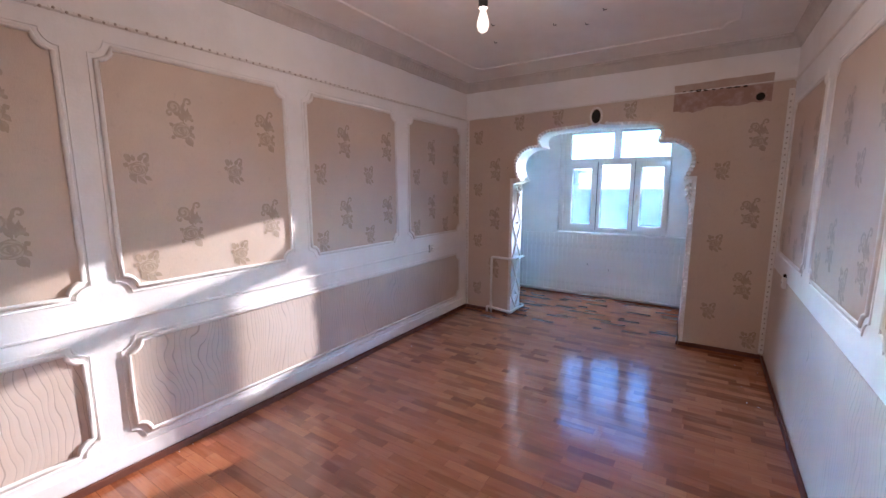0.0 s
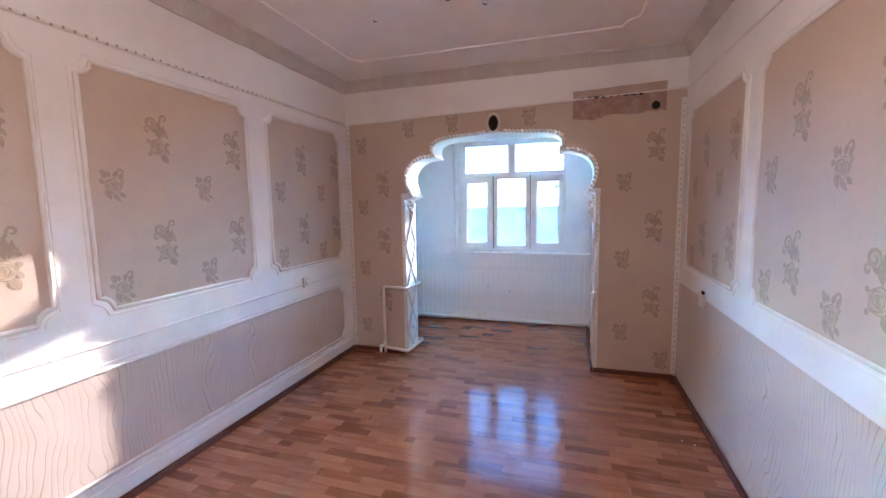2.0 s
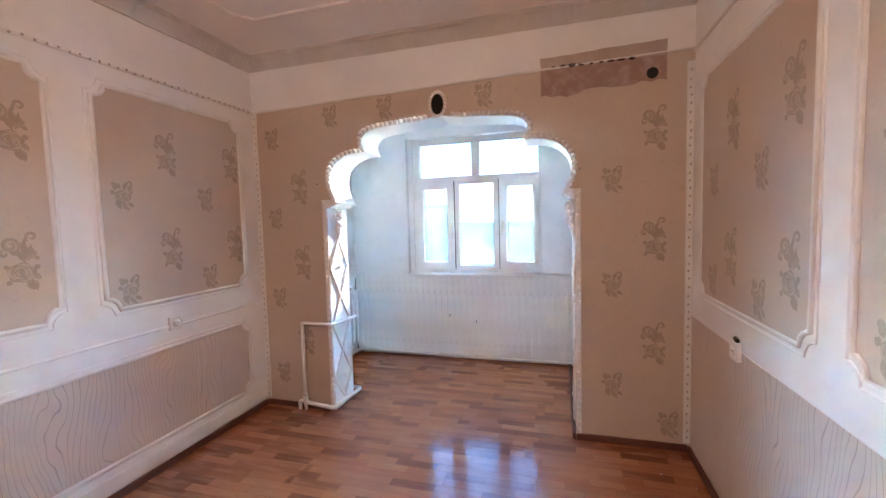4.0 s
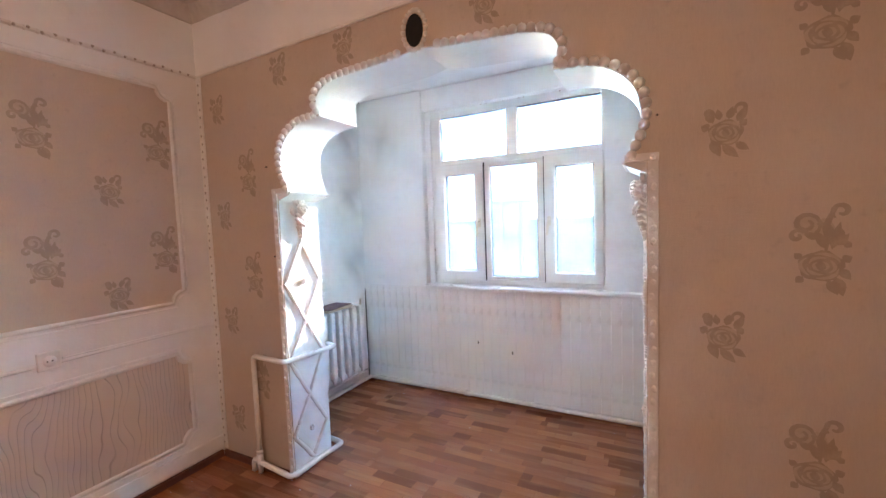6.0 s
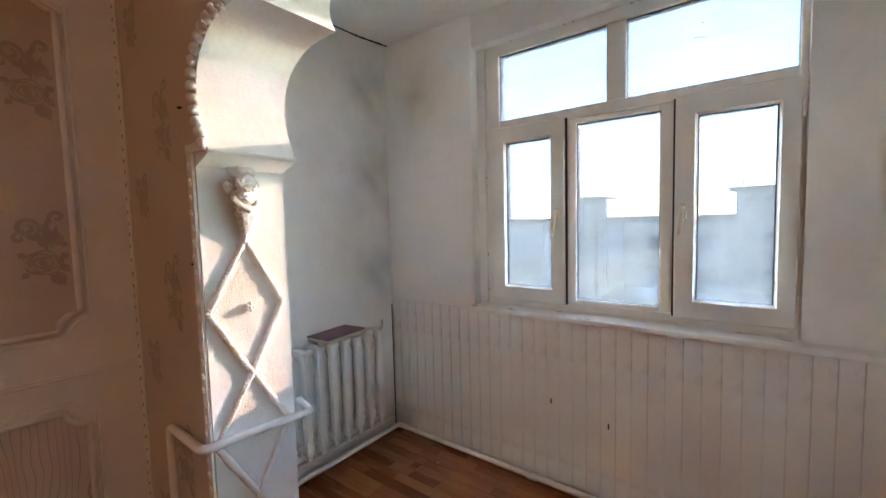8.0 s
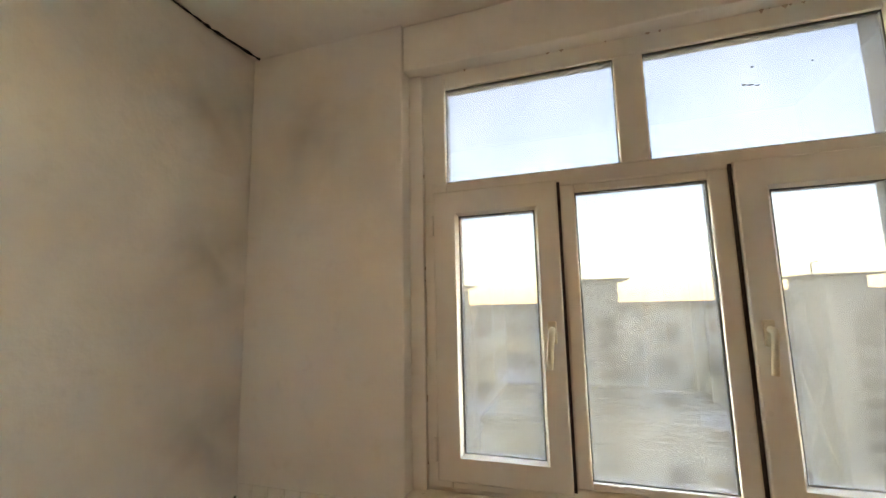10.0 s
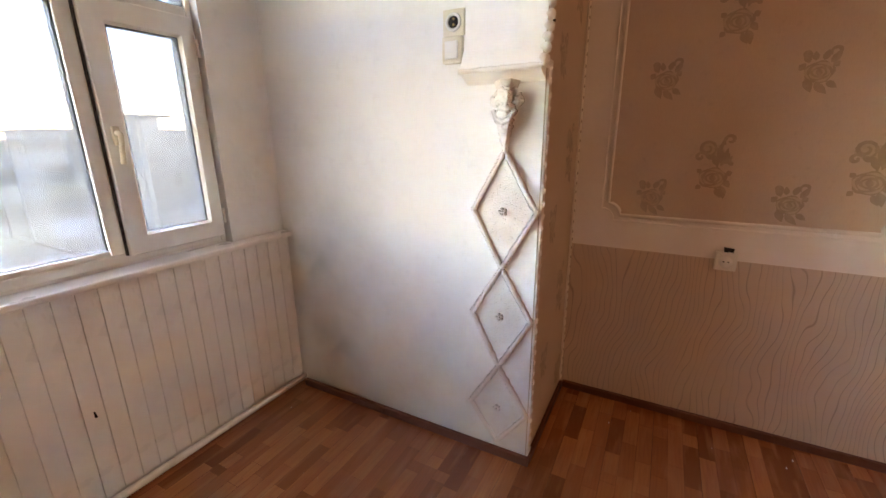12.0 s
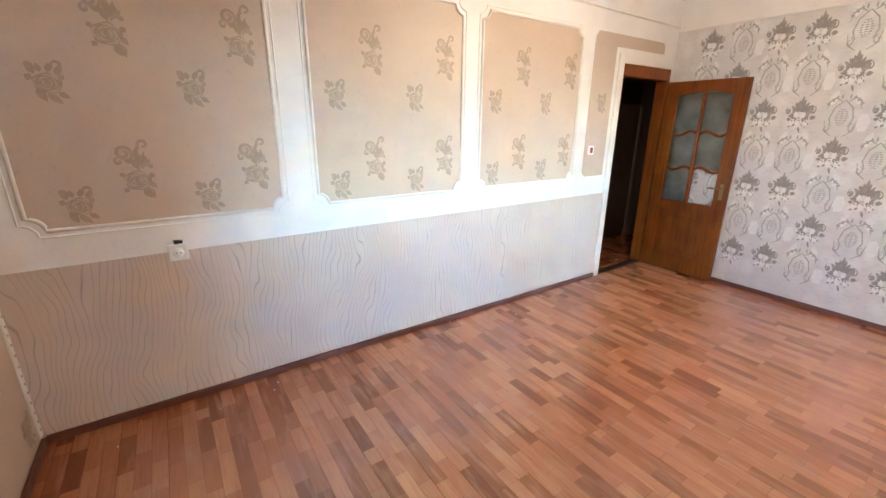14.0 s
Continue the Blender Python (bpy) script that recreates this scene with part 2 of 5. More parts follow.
def glass(name, dust, tint=(1, 1, 1), rough=0.02):
    """A thin pane: clear with a mirror sheen and a film of dust."""
    m = bpy.data.materials.new(name)
    m.use_nodes = True
    t = m.node_tree
    t.nodes.clear()
    out, mixg, mixd = t.nodes.new("ShaderNodeOutputMaterial"), t.nodes.new("ShaderNodeMixShader"), t.nodes.new("ShaderNodeMixShader")
    clear, sheen, film, fres, nz, mr, tc = (t.nodes.new(k) for k in ("ShaderNodeBsdfTransparent", "ShaderNodeBsdfGlossy", "ShaderNodeBsdfTranslucent", "ShaderNodeFresnel", "ShaderNodeTexNoise", "ShaderNodeMapRange", "ShaderNodeTexCoord"))
    clear.inputs[0].default_value = (*tint, 1)
    sheen.inputs["Roughness"].default_value = rough
    film.inputs[0].default_value = (0.8, 0.76, 0.68, 1)
    fres.inputs[0].default_value = 1.45
    nz.inputs["Scale"].default_value, nz.inputs["Detail"].default_value = 5.0, 6.0
    t.links.new(tc.outputs["Object"], nz.inputs["Vector"])
    t.links.new(nz.outputs["Fac"], mr.inputs[0])
    mr.inputs[1].default_value, mr.inputs[2].default_value, mr.inputs[3].default_value, mr.inputs[4].default_value = 0.3, 0.75, dust * 0.5, dust * 1.5
    t.links.new(fres.outputs[0], mixg.inputs[0])
    t.links.new(clear.outputs[0], mixg.inputs[1])
    t.links.new(sheen.outputs[0], mixg.inputs[2])
    t.links.new(mr.outputs[0], mixd.inputs[0])
    t.links.new(mixg.outputs[0], mixd.inputs[1])
    t.links.new(film.outputs[0], mixd.inputs[2])
    t.links.new(mixd.outputs[0], out.inputs[0])
    return m


WALLPAPER, WAVES, DAMASK, LAMINATE, DOORWOOD = wallpaper(), wave_paper(), damask(), laminate(), door_wood()
# tint darkens the sky seen through the panes; the dust film is separate
PANE = glass("dusty_dimmed_glass", 0.009, (0.085, 0.096, 0.110))
FROSTED = glass("patterned_door_glass", 0.30, (0.50, 0.48, 0.46), 0.3)
BULBGLASS = Net("lit_bulb_glass")
BULBGLASS.b.inputs["Emission Color"].default_value = (1.0, 0.72, 0.42, 1)
BULBGLASS.b.inputs["Emission Strength"].default_value = 0.0016
BULBGLASS = BULBGLASS.finish((0.9, 0.85, 0.75), 0.2)

# ---- mesh helpers ----


def thing(name, loc, label, category, group="", kind=""):
    """An empty at the base of a thing, to hold its parts."""
    ob = new(name)
    ob.matrix_world = Matrix.Translation(loc)
    ob.empty_display_size = 0.05
    return tagged(ob, label, category, group, kind)


def flat_parent(ob, parent):
    ob.parent = parent
    ob.matrix_parent_inverse = Matrix.Translation(-parent.location)


def part(name, bm, material, parent=None, label="", smooth=False):
    """Links a bmesh, drawn in world metres, as one mesh object under a thing or part."""
    me = bpy.data.meshes.new(name)
    bmesh.ops.recalc_face_normals(bm, faces=bm.faces[:])
    bm.to_mesh(me)
    bm.free()
    for m in material if isinstance(material, (list, tuple)) else [material]:
        me.materials.append(m)
    if smooth:
        for p in me.polygons:
            p.use_smooth = True
    ob = new(name, me)
    if parent is not None:
        flat_parent(ob, parent)
    return tagged(ob, label)


def shared(name, me, loc, parent, rz=0.0):
    """An object of its own on a mesh that is shared by alike pieces."""
    ob = new(name, me)
    ob.location, ob.rotation_euler = loc, (0, 0, rz)
    flat_parent(ob, parent)
    return ob


def mesh_of(name, bm, material, smooth=False):
    me = bpy.data.meshes.new(name)
    bmesh.ops.recalc_face_normals(bm, faces=bm.faces[:])
    bm.to_mesh(me)
    bm.free()
    for m in material if isinstance(material, (list, tuple)) else [material]:
        me.materials.append(m)
    if smooth:
        for p in me.polygons:
            p.use_smooth = True
    return me


def box(bm, x0, x1, y0, y1, z0, z1, bevel=0.0, mat=0):
    v = [bm.verts.new((x, y, z)) for x in (x0, x1) for y in (y0, y1) for z in (z0, z1)]
    fs = [bm.faces.new([v[i] for i in q]) for q in ((0, 1, 3, 2), (4, 6, 7, 5), (0, 4, 5, 1), (2, 3, 7, 6), (0, 2, 6, 4), (1, 5, 7, 3))]
    for f in fs:
        f.material_index = mat
    if bevel:
        es = list({e for f in fs for e in f.edges})
        bmesh.ops.bevel(bm, geom=es, offset=bevel, segments=2, affect="EDGES", profile=0.6)
    return fs


def boxed(*a, bevel=0.0):
    bm = bmesh.new()
    box(bm, *a, bevel=bevel)
    return bm


def tube(bm, pts, r, seg=8, closed=False, rough=0.0, step=0.0, flat=None):
    """A round bar along points. rough: uneven radius; step: resampling; flat: (axis, factor) squash."""
    pts = [Vector(p) for p in pts]
    if step:
        out, ring = [], pts + ([pts[0]] if closed else [])
        for a, b in zip(ring, ring[1:]):
            k = max(1, int((b - a).length / step))
            out += [a.lerp(b, i / k) for i in range(k)]
        pts = out if closed else out + [pts[-1]]
    n, rings, ref = len(pts), [], None
    for i, p in enumerate(pts):
        a, b = (pts[i - 1] if (i or closed) else p), (pts[(i + 1) % n] if (i < n - 1 or closed) else p)
        d = (b - a).normalized()
        ref = (ref if ref is not None else d.orthogonal())
        ref = (ref - d * ref.dot(d))
        ref = ref.normalized() if ref.length > 1e-6 else d.orthogonal().normalized()
        s = d.cross(ref)
        rr = r * (1 + rough * random.uniform(-1, 1))
        rings.append([bm.verts.new(p + (ref * math.cos(2 * math.pi * k / seg) + s * math.sin(2 * math.pi * k / seg)) * rr) for k in range(seg)])
    for i in range(n if closed else n - 1):
        p, q = rings[i], rings[(i + 1) % n]
        for k in range(seg):
            bm.faces.new((p[k], p[(k + 1) % seg], q[(k + 1) % seg], q[k]))
    if not closed:
        bm.faces.new(rings[0][::-1])
        bm.faces.new(rings[-1])


def tubed(pts, r, **k):
    bm = bmesh.new()
    tube(bm, pts, r, **k)
    return bm


def blob(bm, c, sx, sy, sz, sub=2, jitter=0.0):
    made = bmesh.ops.create_icosphere(bm, subdivisions=sub, radius=1.0)["verts"]
    for v in made:
        k = 1 + jitter * noise.noise(v.co * 2.3 + Vector(c) * 9)
        v.co = Vector(c) + Vector((v.co.x * sx * k, v.co.y * sy * k, v.co.z * sz * k))


def prism(bm, outline, ax, a, b, mats=(0, 0, 0)):
    """A closed outline (pairs) pushed along an axis from a to b; mats: first cap, last cap, sides."""
    def at(p, w):
        return {"y": (p[0], w, p[1]), "x": (w, p[0], p[1]), "z": (p[0], p[1], w)}[ax]
    va, vb = [bm.verts.new(at(p, a)) for p in outline], [bm.verts.new(at(p, b)) for p in outline]
    fa, fb = bm.faces.new(va), bm.faces.new(vb[::-1])
    fa.material_index, fb.material_index = mats[0], mats[1]
    n = len(outline)
    for i in range(n):
        bm.faces.new((va[i], vb[i], vb[(i + 1) % n], va[(i + 1) % n])).material_index = mats[2]
    bm.normal_update()
    bmesh.ops.triangulate(bm, faces=[fa, fb], ngon_method="EAR_CLIP")


def notched(y0, y1, z0, z1, r=0.068, n=5, left=True, right=True):
    """A panel outline whose corners are bitten out by quarter rounds."""
    out = []
    for cy, cz, a0 in ((y0, z0, 90), (y1, z0, 180), (y1, z1, 270), (y0, z1, 0)):
        if (cy == y0 and not left) or (cy == y1 and not right):
            out.append((cy, cz))
            continue
        arc = [(cy + r * math.cos(radians(a0 - 90 * i / n)), cz + r * math.sin(radians(a0 - 90 * i / n))) for i in range(n + 1)]
        out += arc
    return out


# ---- wallpaper prints: flat ink shapes, upright in (u, v) ----


def ink_strip(bm, pts, widths):
    prev = None
    for i, (u, v) in enumerate(pts):
        a, b = pts[max(i - 1, 0)], pts[min(i + 1, len(pts) - 1)]
        d = Vector((b[0] - a[0], b[1] - a[1])).normalized()
        w = widths[0] + (widths[1] - widths[0]) * abs(2 * i / (len(pts) - 1) - 1) ** 1.5
        pair = (bm.verts.new((0, u - d.y * w, v + d.x * w)), bm.verts.new((0, u + d.y * w, v - d.x * w)))
        if prev:
            bm.faces.new((prev[0], pair[0], pair[1], prev[1]))
        prev = pair


def ink_leaf(bm, u, v, ang, length, width):
    d, s = Vector((math.cos(ang), math.sin(ang))), Vector((-math.sin(ang), math.cos(ang)))
    pts = [Vector((u, v)) + d * length * t + s * (k * width * math.sin(math.pi * t ** 0.8)) for k in (1, -1) for t in ([0, .2, .4, .6, .8, 1] if k == 1 else [.8, .6, .4, .2])]
    bm.faces.new([bm.verts.new((0, p.x, p.y)) for p in pts])


def curl(u, v, r, turns, ang, spin=1, n=16):
    out = []
    for i in range(n):
        k = i / (n - 1)
        a = ang + spin * turns * 2 * math.pi * k
        rr = r * (1 - 0.72 * k)
        out.append((u + rr * math.cos(a), v + rr * math.sin(a)))
    return out


def ink_blot(bm, u, v, ru, rv, wob=0.12, lobes=5, turn=0.0, n=20):
    """A filled rounded shape with a wavering edge."""
    pts = [(u + ru * (1 + wob * math.sin(lobes * a + turn)) * math.cos(a), v + rv * (1 + wob * math.cos(lobes * a - turn)) * math.sin(a)) for a in [i * 2 * math.pi / n for i in range(n)]]
    bm.faces.new([bm.verts.new((0, p[0], p[1])) for p in pts])


def lift(bm, start, depth, index):
    """Sets the faces made since start on a thin layer of their own, in another ink."""
    bm.faces.ensure_lookup_table()
    for k, f in enumerate(bm.faces[start:]):
        f.material_index = index
        for v in f.verts:
            v.co.x = depth + k * 0.000012


def rose(bm, u, v, r):
    """A full rose: a dark head, pale petal arcs over it."""
    ink_blot(bm, u, v, r, r * 0.86, 0.07, 5, 0.6)
    mark = len(bm.faces)
    for k, (rr, w, n) in enumerate(((0.84, 0.10, 3), (0.58, 0.09, 3), (0.30, 0.08, 2))):
        for j in range(n):
            a0 = j * 2 * math.pi / n + k * 0.9 + 0.3
            arc = [(u + r * rr * (1 + 0.08 * math.sin(3 * t)) * math.cos(a0 + t), v + r * rr * 0.82 * math.sin(a0 + t)) for t in [i / 8 * (1.55 * math.pi / n) for i in range(9)]]
            ink_strip(bm, arc, (w * r, 0.02 * r))
    return mark


def print_tall():
    bm = bmesh.new()
    mark = rose(bm, -0.004, -0.052, 0.054)
    lift(bm, mark, 0.0006, 1)
    mark = len(bm.faces)
    for u, v, a, l, w in ((0.030, -0.085, -1.25, 0.060, 0.017), (0.012, -0.095, -1.05, 0.050, 0.013), (0.040, -0.060, -0.9, 0.040, 0.013), (-0.045, -0.085, -2.3, 0.026, 0.012), (0.044, -0.035, 0.5, 0.026, 0.013), (-0.050, -0.030, 2.4, 0.024, 0.011)):
        ink_leaf(bm, u, v, a, l, w)
    for u, v, a, l, w in ((0.008, 0.000, 2.0, 0.060, 0.013), (0.020, -0.002, 1.35, 0.085, 0.013), (0.030, 0.010, 0.9, 0.045, 0.012), (-0.012, 0.030, 2.6, 0.040, 0.011)):
        ink_leaf(bm, u, v, a, l, w)
    for u, v, r in ((0.046, 0.030, 0.011), (0.056, 0.012, 0.010), (0.040, 0.048, 0.009)):
        ink_blot(bm, u, v, r, r, 0.15, 3, u * 90, 10)
    lift(bm, mark, 0.0003, 0)
    mark = len(bm.faces)
    ink_blot(bm, -0.038, 0.070, 0.030, 0.032, 0.12, 4, 1.0)
    ink_blot(bm, 0.004, 0.062, 0.020, 0.030, 0.12, 4, 2.0)
    lift(bm, mark, 0.0, 1)
    mark = len(bm.faces)
    for u, v, r, t, a, s in ((-0.040, 0.076, 0.036, 1.35, -1.0, 1), (0.040, 0.112, 0.024, 1.05, -2.2, -1), (-0.004, 0.050, 0.028, 1.0, 2.0, -1), (-0.062, 0.040, 0.018, 1.1, 0.5, 1)):
        ink_strip(bm, curl(u, v, r, t, a, s), (0.0075, 0.003))
    ink_strip(bm, [(0.006, -0.01), (0.010, 0.03), (0.004, 0.065), (0.016, 0.100), (0.030, 0.128)], (0.009, 0.003))
    lift(bm, mark, 0.0006, 0)
    return mesh_of("flower_print", bm, [FLOWER, FLOWER_PALE])


def print_small():
    bm = bmesh.new()
    mark = rose(bm, 0.004, -0.006, 0.047)
    lift(bm, mark, 0.0006, 1)
    mark = len(bm.faces)
    for u, v, a, l, w in ((-0.034, -0.025, -1.15, 0.060, 0.016), (-0.005, -0.045, -0.75, 0.062, 0.014), (0.030, -0.040, -0.6, 0.045, 0.012), (-0.040, 0.010, 2.6, 0.026, 0.015), (0.042, 0.014, 0.7, 0.024, 0.013)):
        ink_leaf(bm, u, v, a, l, w)
    for u, v, a, l, w in ((-0.030, 0.028, 2.0, 0.048, 0.013), (-0.012, 0.036, 1.75, 0.036, 0.011), (0.012, 0.036, 1.3, 0.040, 0.012), (0.034, 0.026, 1.0, 0.050, 0.013)):
        ink_leaf(bm, u, v, a, l, w)
    for u, v, r, t, a, s in ((-0.044, 0.058, 0.017, 0.8, -1.2, 1), (0.046, 0.066, 0.019, 0.9, -2.4, -1)):
        ink_strip(bm, curl(u, v, r, t, a, s), (0.0065, 0.003))
    lift(bm, mark, 0.0003, 0)
    return mesh_of("flower_print", bm, [FLOWER, FLOWER_PALE])


TALL, SMALL = print_tall(), print_small()


def flowers(parent, spots, fixed, facing, limits):
    """Prints at (u, v, tall) on a wall; facing 'x', '-x' or 'y' is the wall's normal; limits keep them inside the panel."""
    u0, u1, v0, v1 = limits
    for u, v, tall in spots:
        du, dv = (0.08, 0.13) if tall else (0.075, 0.08)
        if u0 + du < u < u1 - du and v0 + dv < v < v1 - dv:
            loc = (u, fixed, v) if facing == "y" else (fixed, u, v)
            shared("flower_print", TALL if tall else SMALL, loc, parent, {"x": 0.0, "-x": math.pi, "y": -math.pi / 2}[facing])


# ---- floor, under everything ----
ground = part("ground", boxed(-2500, 2500, -2500, 2500, -14.2, -14.0), SOIL)
tagged(ground, "dusty brown ground far below, between the blocks", "ground", kind="structure")
floor = part("floor", boxed(XL - 0.1, XR + 0.12, YF - 0.12, 6.3, -0.2, -0.012), CABINET)
tagged(floor, "glossy red-brown laminate floor in short strips", "floor", kind="structure")

# ---- room walls ----
wall_left = part("wall_left", boxed(XL - 0.14, XL, YF - 0.14, YA, -0.012, CEIL + 0.03), WHITE)
tagged(wall_left, "white painted wall with framed wallpaper panels", "wall", kind="structure")
bm = bmesh.new()
DOOR0, DOOR1, DOORTOP = -0.37, 0.44, 2.03
prism(bm, [(YF, -0.012), (DOOR0, -0.012), (DOOR0, DOORTOP), (DOOR1, DOORTOP), (DOOR1, -0.012), (YA, -0.012), (YA, CEIL + 0.03), (YF, CEIL + 0.03)], "x", XR, XR + 0.12)
wall_right = part("wall_right", bm, WHITE)
tagged(wall_right, "white wall with beige wallpaper panels and a doorway", "wall", kind="structure")
wall_far = part("wall_far", boxed(XL, XR + 0.12, YF - 0.14, YF, -0.012, CEIL + 0.03), WHITE)
tagged(wall_far, "wall papered in pearly grey damask", "wall", kind="structure")
part("wallpaper", boxed(XL, XR, YF, YF + 0.003, 0.0, 2.375), DAMASK, wall_far, "pearly grey damask wallpaper")

# arch wall: one slab with a lobed opening
HALF = [(0.840, 1.68), (0.850, 1.712), (0.872, 1.755), (0.885, 1.805), (0.887, 1.855), (0.876, 1.912), (0.842, 1.965), (0.785, 2.007), (0.712, 2.035), (0.585, 2.042),
        (0.605, 2.085), (0.61, 2.125), (0.59, 2.165), (0.545, 2.192), (0.47, 2.208), (0.36, 2.217), (0.24, 2.222), (0.14, 2.227), (0.07, 2.236), (0.0, 2.252)]
HALF = [(u, v - 0.023) for u, v in HALF]      # lobes lowered from their drawing to fit the camera's view


def softened(pts, k=2):
    """Rounds an open outline, keeping its ends and the cusp."""
    for _ in range(k):
        out = [pts[0]]
        for a, b in zip(pts, pts[1:]):
            out += [(a[0] * 0.75 + b[0] * 0.25, a[1] * 0.75 + b[1] * 0.25), (a[0] * 0.25 + b[0] * 0.75, a[1] * 0.25 + b[1] * 0.75)]
        pts = out + [pts[-1]]
    return pts


LOBES = softened(HALF[:10], 2) + softened(HALF[10:], 2)
left_edge = [(ARCH_X - u, v) for u, v in LOBES]
right_edge = [(ARCH_X + u, v) for u, v in LOBES][:-1][::-1]
outline = [(XL - 0.14, -0.012), (JL, -0.012), (JL, 1.606), (ARCH_X - 0.838, 1.638), (ARCH_X - 0.832, 1.650)] + left_edge + right_edge + [(ARCH_X + 0.832, 1.650), (ARCH_X + 0.838, 1.638), (JR, 1.606), (JR, -0.012), (XR + 0.12, -0.012), (XR + 0.12, CEIL + 0.03), (XL - 0.14, CEIL + 0.03)]
bm = bmesh.new()
prism(bm, outline, "y", YA, YB)
wall_arch = part("wall_arch", bm, BALCONY)
tagged(wall_arch, "wall with a many-lobed plaster archway to the balcony", "wall", kind="structure")
bm = bmesh.new()
prism(bm, [(XL, 0.0), (JL + 0.002, 0.0), (JL + 0.002, 1.668)] + [(ARCH_X - u - 0.004, v + 0.004) for u, v in LOBES] + [(ARCH_X + u + 0.004, v + 0.004) for u, v in LOBES][:-1][::-1]
      + [(JR - 0.002, 1.668), (JR - 0.002, 0.0), (XR, 0.0), (XR, RAIL + RISE), (XL, RAIL)], "y", YA - 0.003, YA - 0.0002)
arch_paper = part("wallpaper", bm, WALLPAPER, wall_arch, "beige wallpaper with bronze flowers")
bm = bmesh.new()
prism(bm, [(XL, RAIL), (XR, RAIL + RISE), (XR, CEIL), (XL, CEIL)], "y", YA - 0.006, YA - 0.0002)
part("frieze", bm, WHITE, wall_arch, "white painted frieze")
spots = [(0.44, z, True) for z in (2.02, 1.34, 0.68)] + [(0.19, z, False) for z in (1.72, 1.05, 0.39)] + [(-2.09, z, True) for z in (1.78, 1.19, 0.58)] + [(-2.33, z, False) for z in (2.17, 1.54, 0.90, 0.28)]
spots += [(-1.80, 2.30, False), (-0.62, 2.33, False), (-1.35, 2.32, False), (0.52, 0.16, False)]
flowers(arch_paper, spots, YA - 0.0045, "y", (XL - 0.1, XR + 0.2, -0.1, 2.6))

ceiling = part("ceiling", boxed(XL - 0.14, XR + 0.12, YF - 0.14, YA, CEIL, CEIL + 0.2), CEILING_PAINT)
tagged(ceiling, "stained off-white plaster ceiling", "ceiling", kind="structure")
bm = bmesh.new()
tube(bm, [(XL + 0.42, YF + 0.5, CEIL - 0.001), (0.20, YF + 0.5, CEIL - 0.001), (0.20, 4.05, CEIL - 0.001), (0.13, 4.10, CEIL - 0.001), (0.10, 4.20, CEIL - 0.001), (XL + 0.5, 4.20, CEIL - 0.001), (XL + 0.42, 4.1, CEIL - 0.001)], 0.011, 6, True, 0.1, 0.08)
tagged(part("ceiling_trim", bm, CEILING_PAINT), "thin plaster moulding framing the ceiling", "moulding", kind="structure")


def cornice(name, a, b, inward):
    """A hollow cornice with little flutes, between two corners; inward: unit vector into the room."""
    a, b, n = Vector(a), Vector(b), Vector(inward)
    prof = [(0.0, 2.705), (0.010, 2.708), (0.014, 2.722), (0.022, 2.735), (0.034, 2.762), (0.052, 2.788), (0.066, 2.796), (0.070, CEIL + 0.004), (0.0, CEIL + 0.004)]
    bm = bmesh.new()
    steps = int((b - a).length / 0.022)
    rings = []
    for i in range(steps + 1):
        p = a.lerp(b, i / steps)
        k = 0.88 + 0.12 * (i % 2) + 0.10 * noise.noise(p * 5)
        rings.append([bm.verts.new(p + n * (d * k if 0.02 < d < 0.06 else d) + Vector((0, 0, z + (0.004 * noise.noise(p * 9 + Vector((0, 0, z))) if z < 2.8 else 0)))) for d, z in prof])
    for p, q in zip(rings, rings[1:]):
        for k in range(len(prof)):
            m = (k + 1) % len(prof)
            bm.faces.new((p[k], p[m], q[m], q[k]))
    bm.faces.new(rings[0])
    bm.faces.new(rings[-1][::-1])
    return tagged(part(name, bm, CORNICE), "bare grey fluted plaster cornice under the ceiling", "cornice", kind="structure")


cornice("cornice_left", (XL, YF, 0), (XL, YA, 0), (1, 0, 0))
cornice("cornice_arch", (XL, YA, 0), (XR, YA, 0), (0, -1, 0))
cornice("cornice_right", (XR, YF, 0), (XR, YA, 0), (-1, 0, 0))
cornice("cornice_far", (XL, YF, 0), (XR, YF, 0), (0, 1, 0))


def beaded_strip(name, pts, parent, r=0.009, bead=0.012, gap=0.05):
    """A thin raised strip with a row of knobs."""
    bm = bmesh.new()
    tube(bm, pts, r, 6, False, 0.12, 0.06)
    a, b = Vector(pts[0]), Vector(pts[-1])
    for i in range(int((b - a).length / gap)):
        p = a.lerp(b, (i + 0.5) * gap / (b - a).length)
        blob(bm, p, bead, bead, bead, 1)
    return part(name, bm, PLASTER, parent)


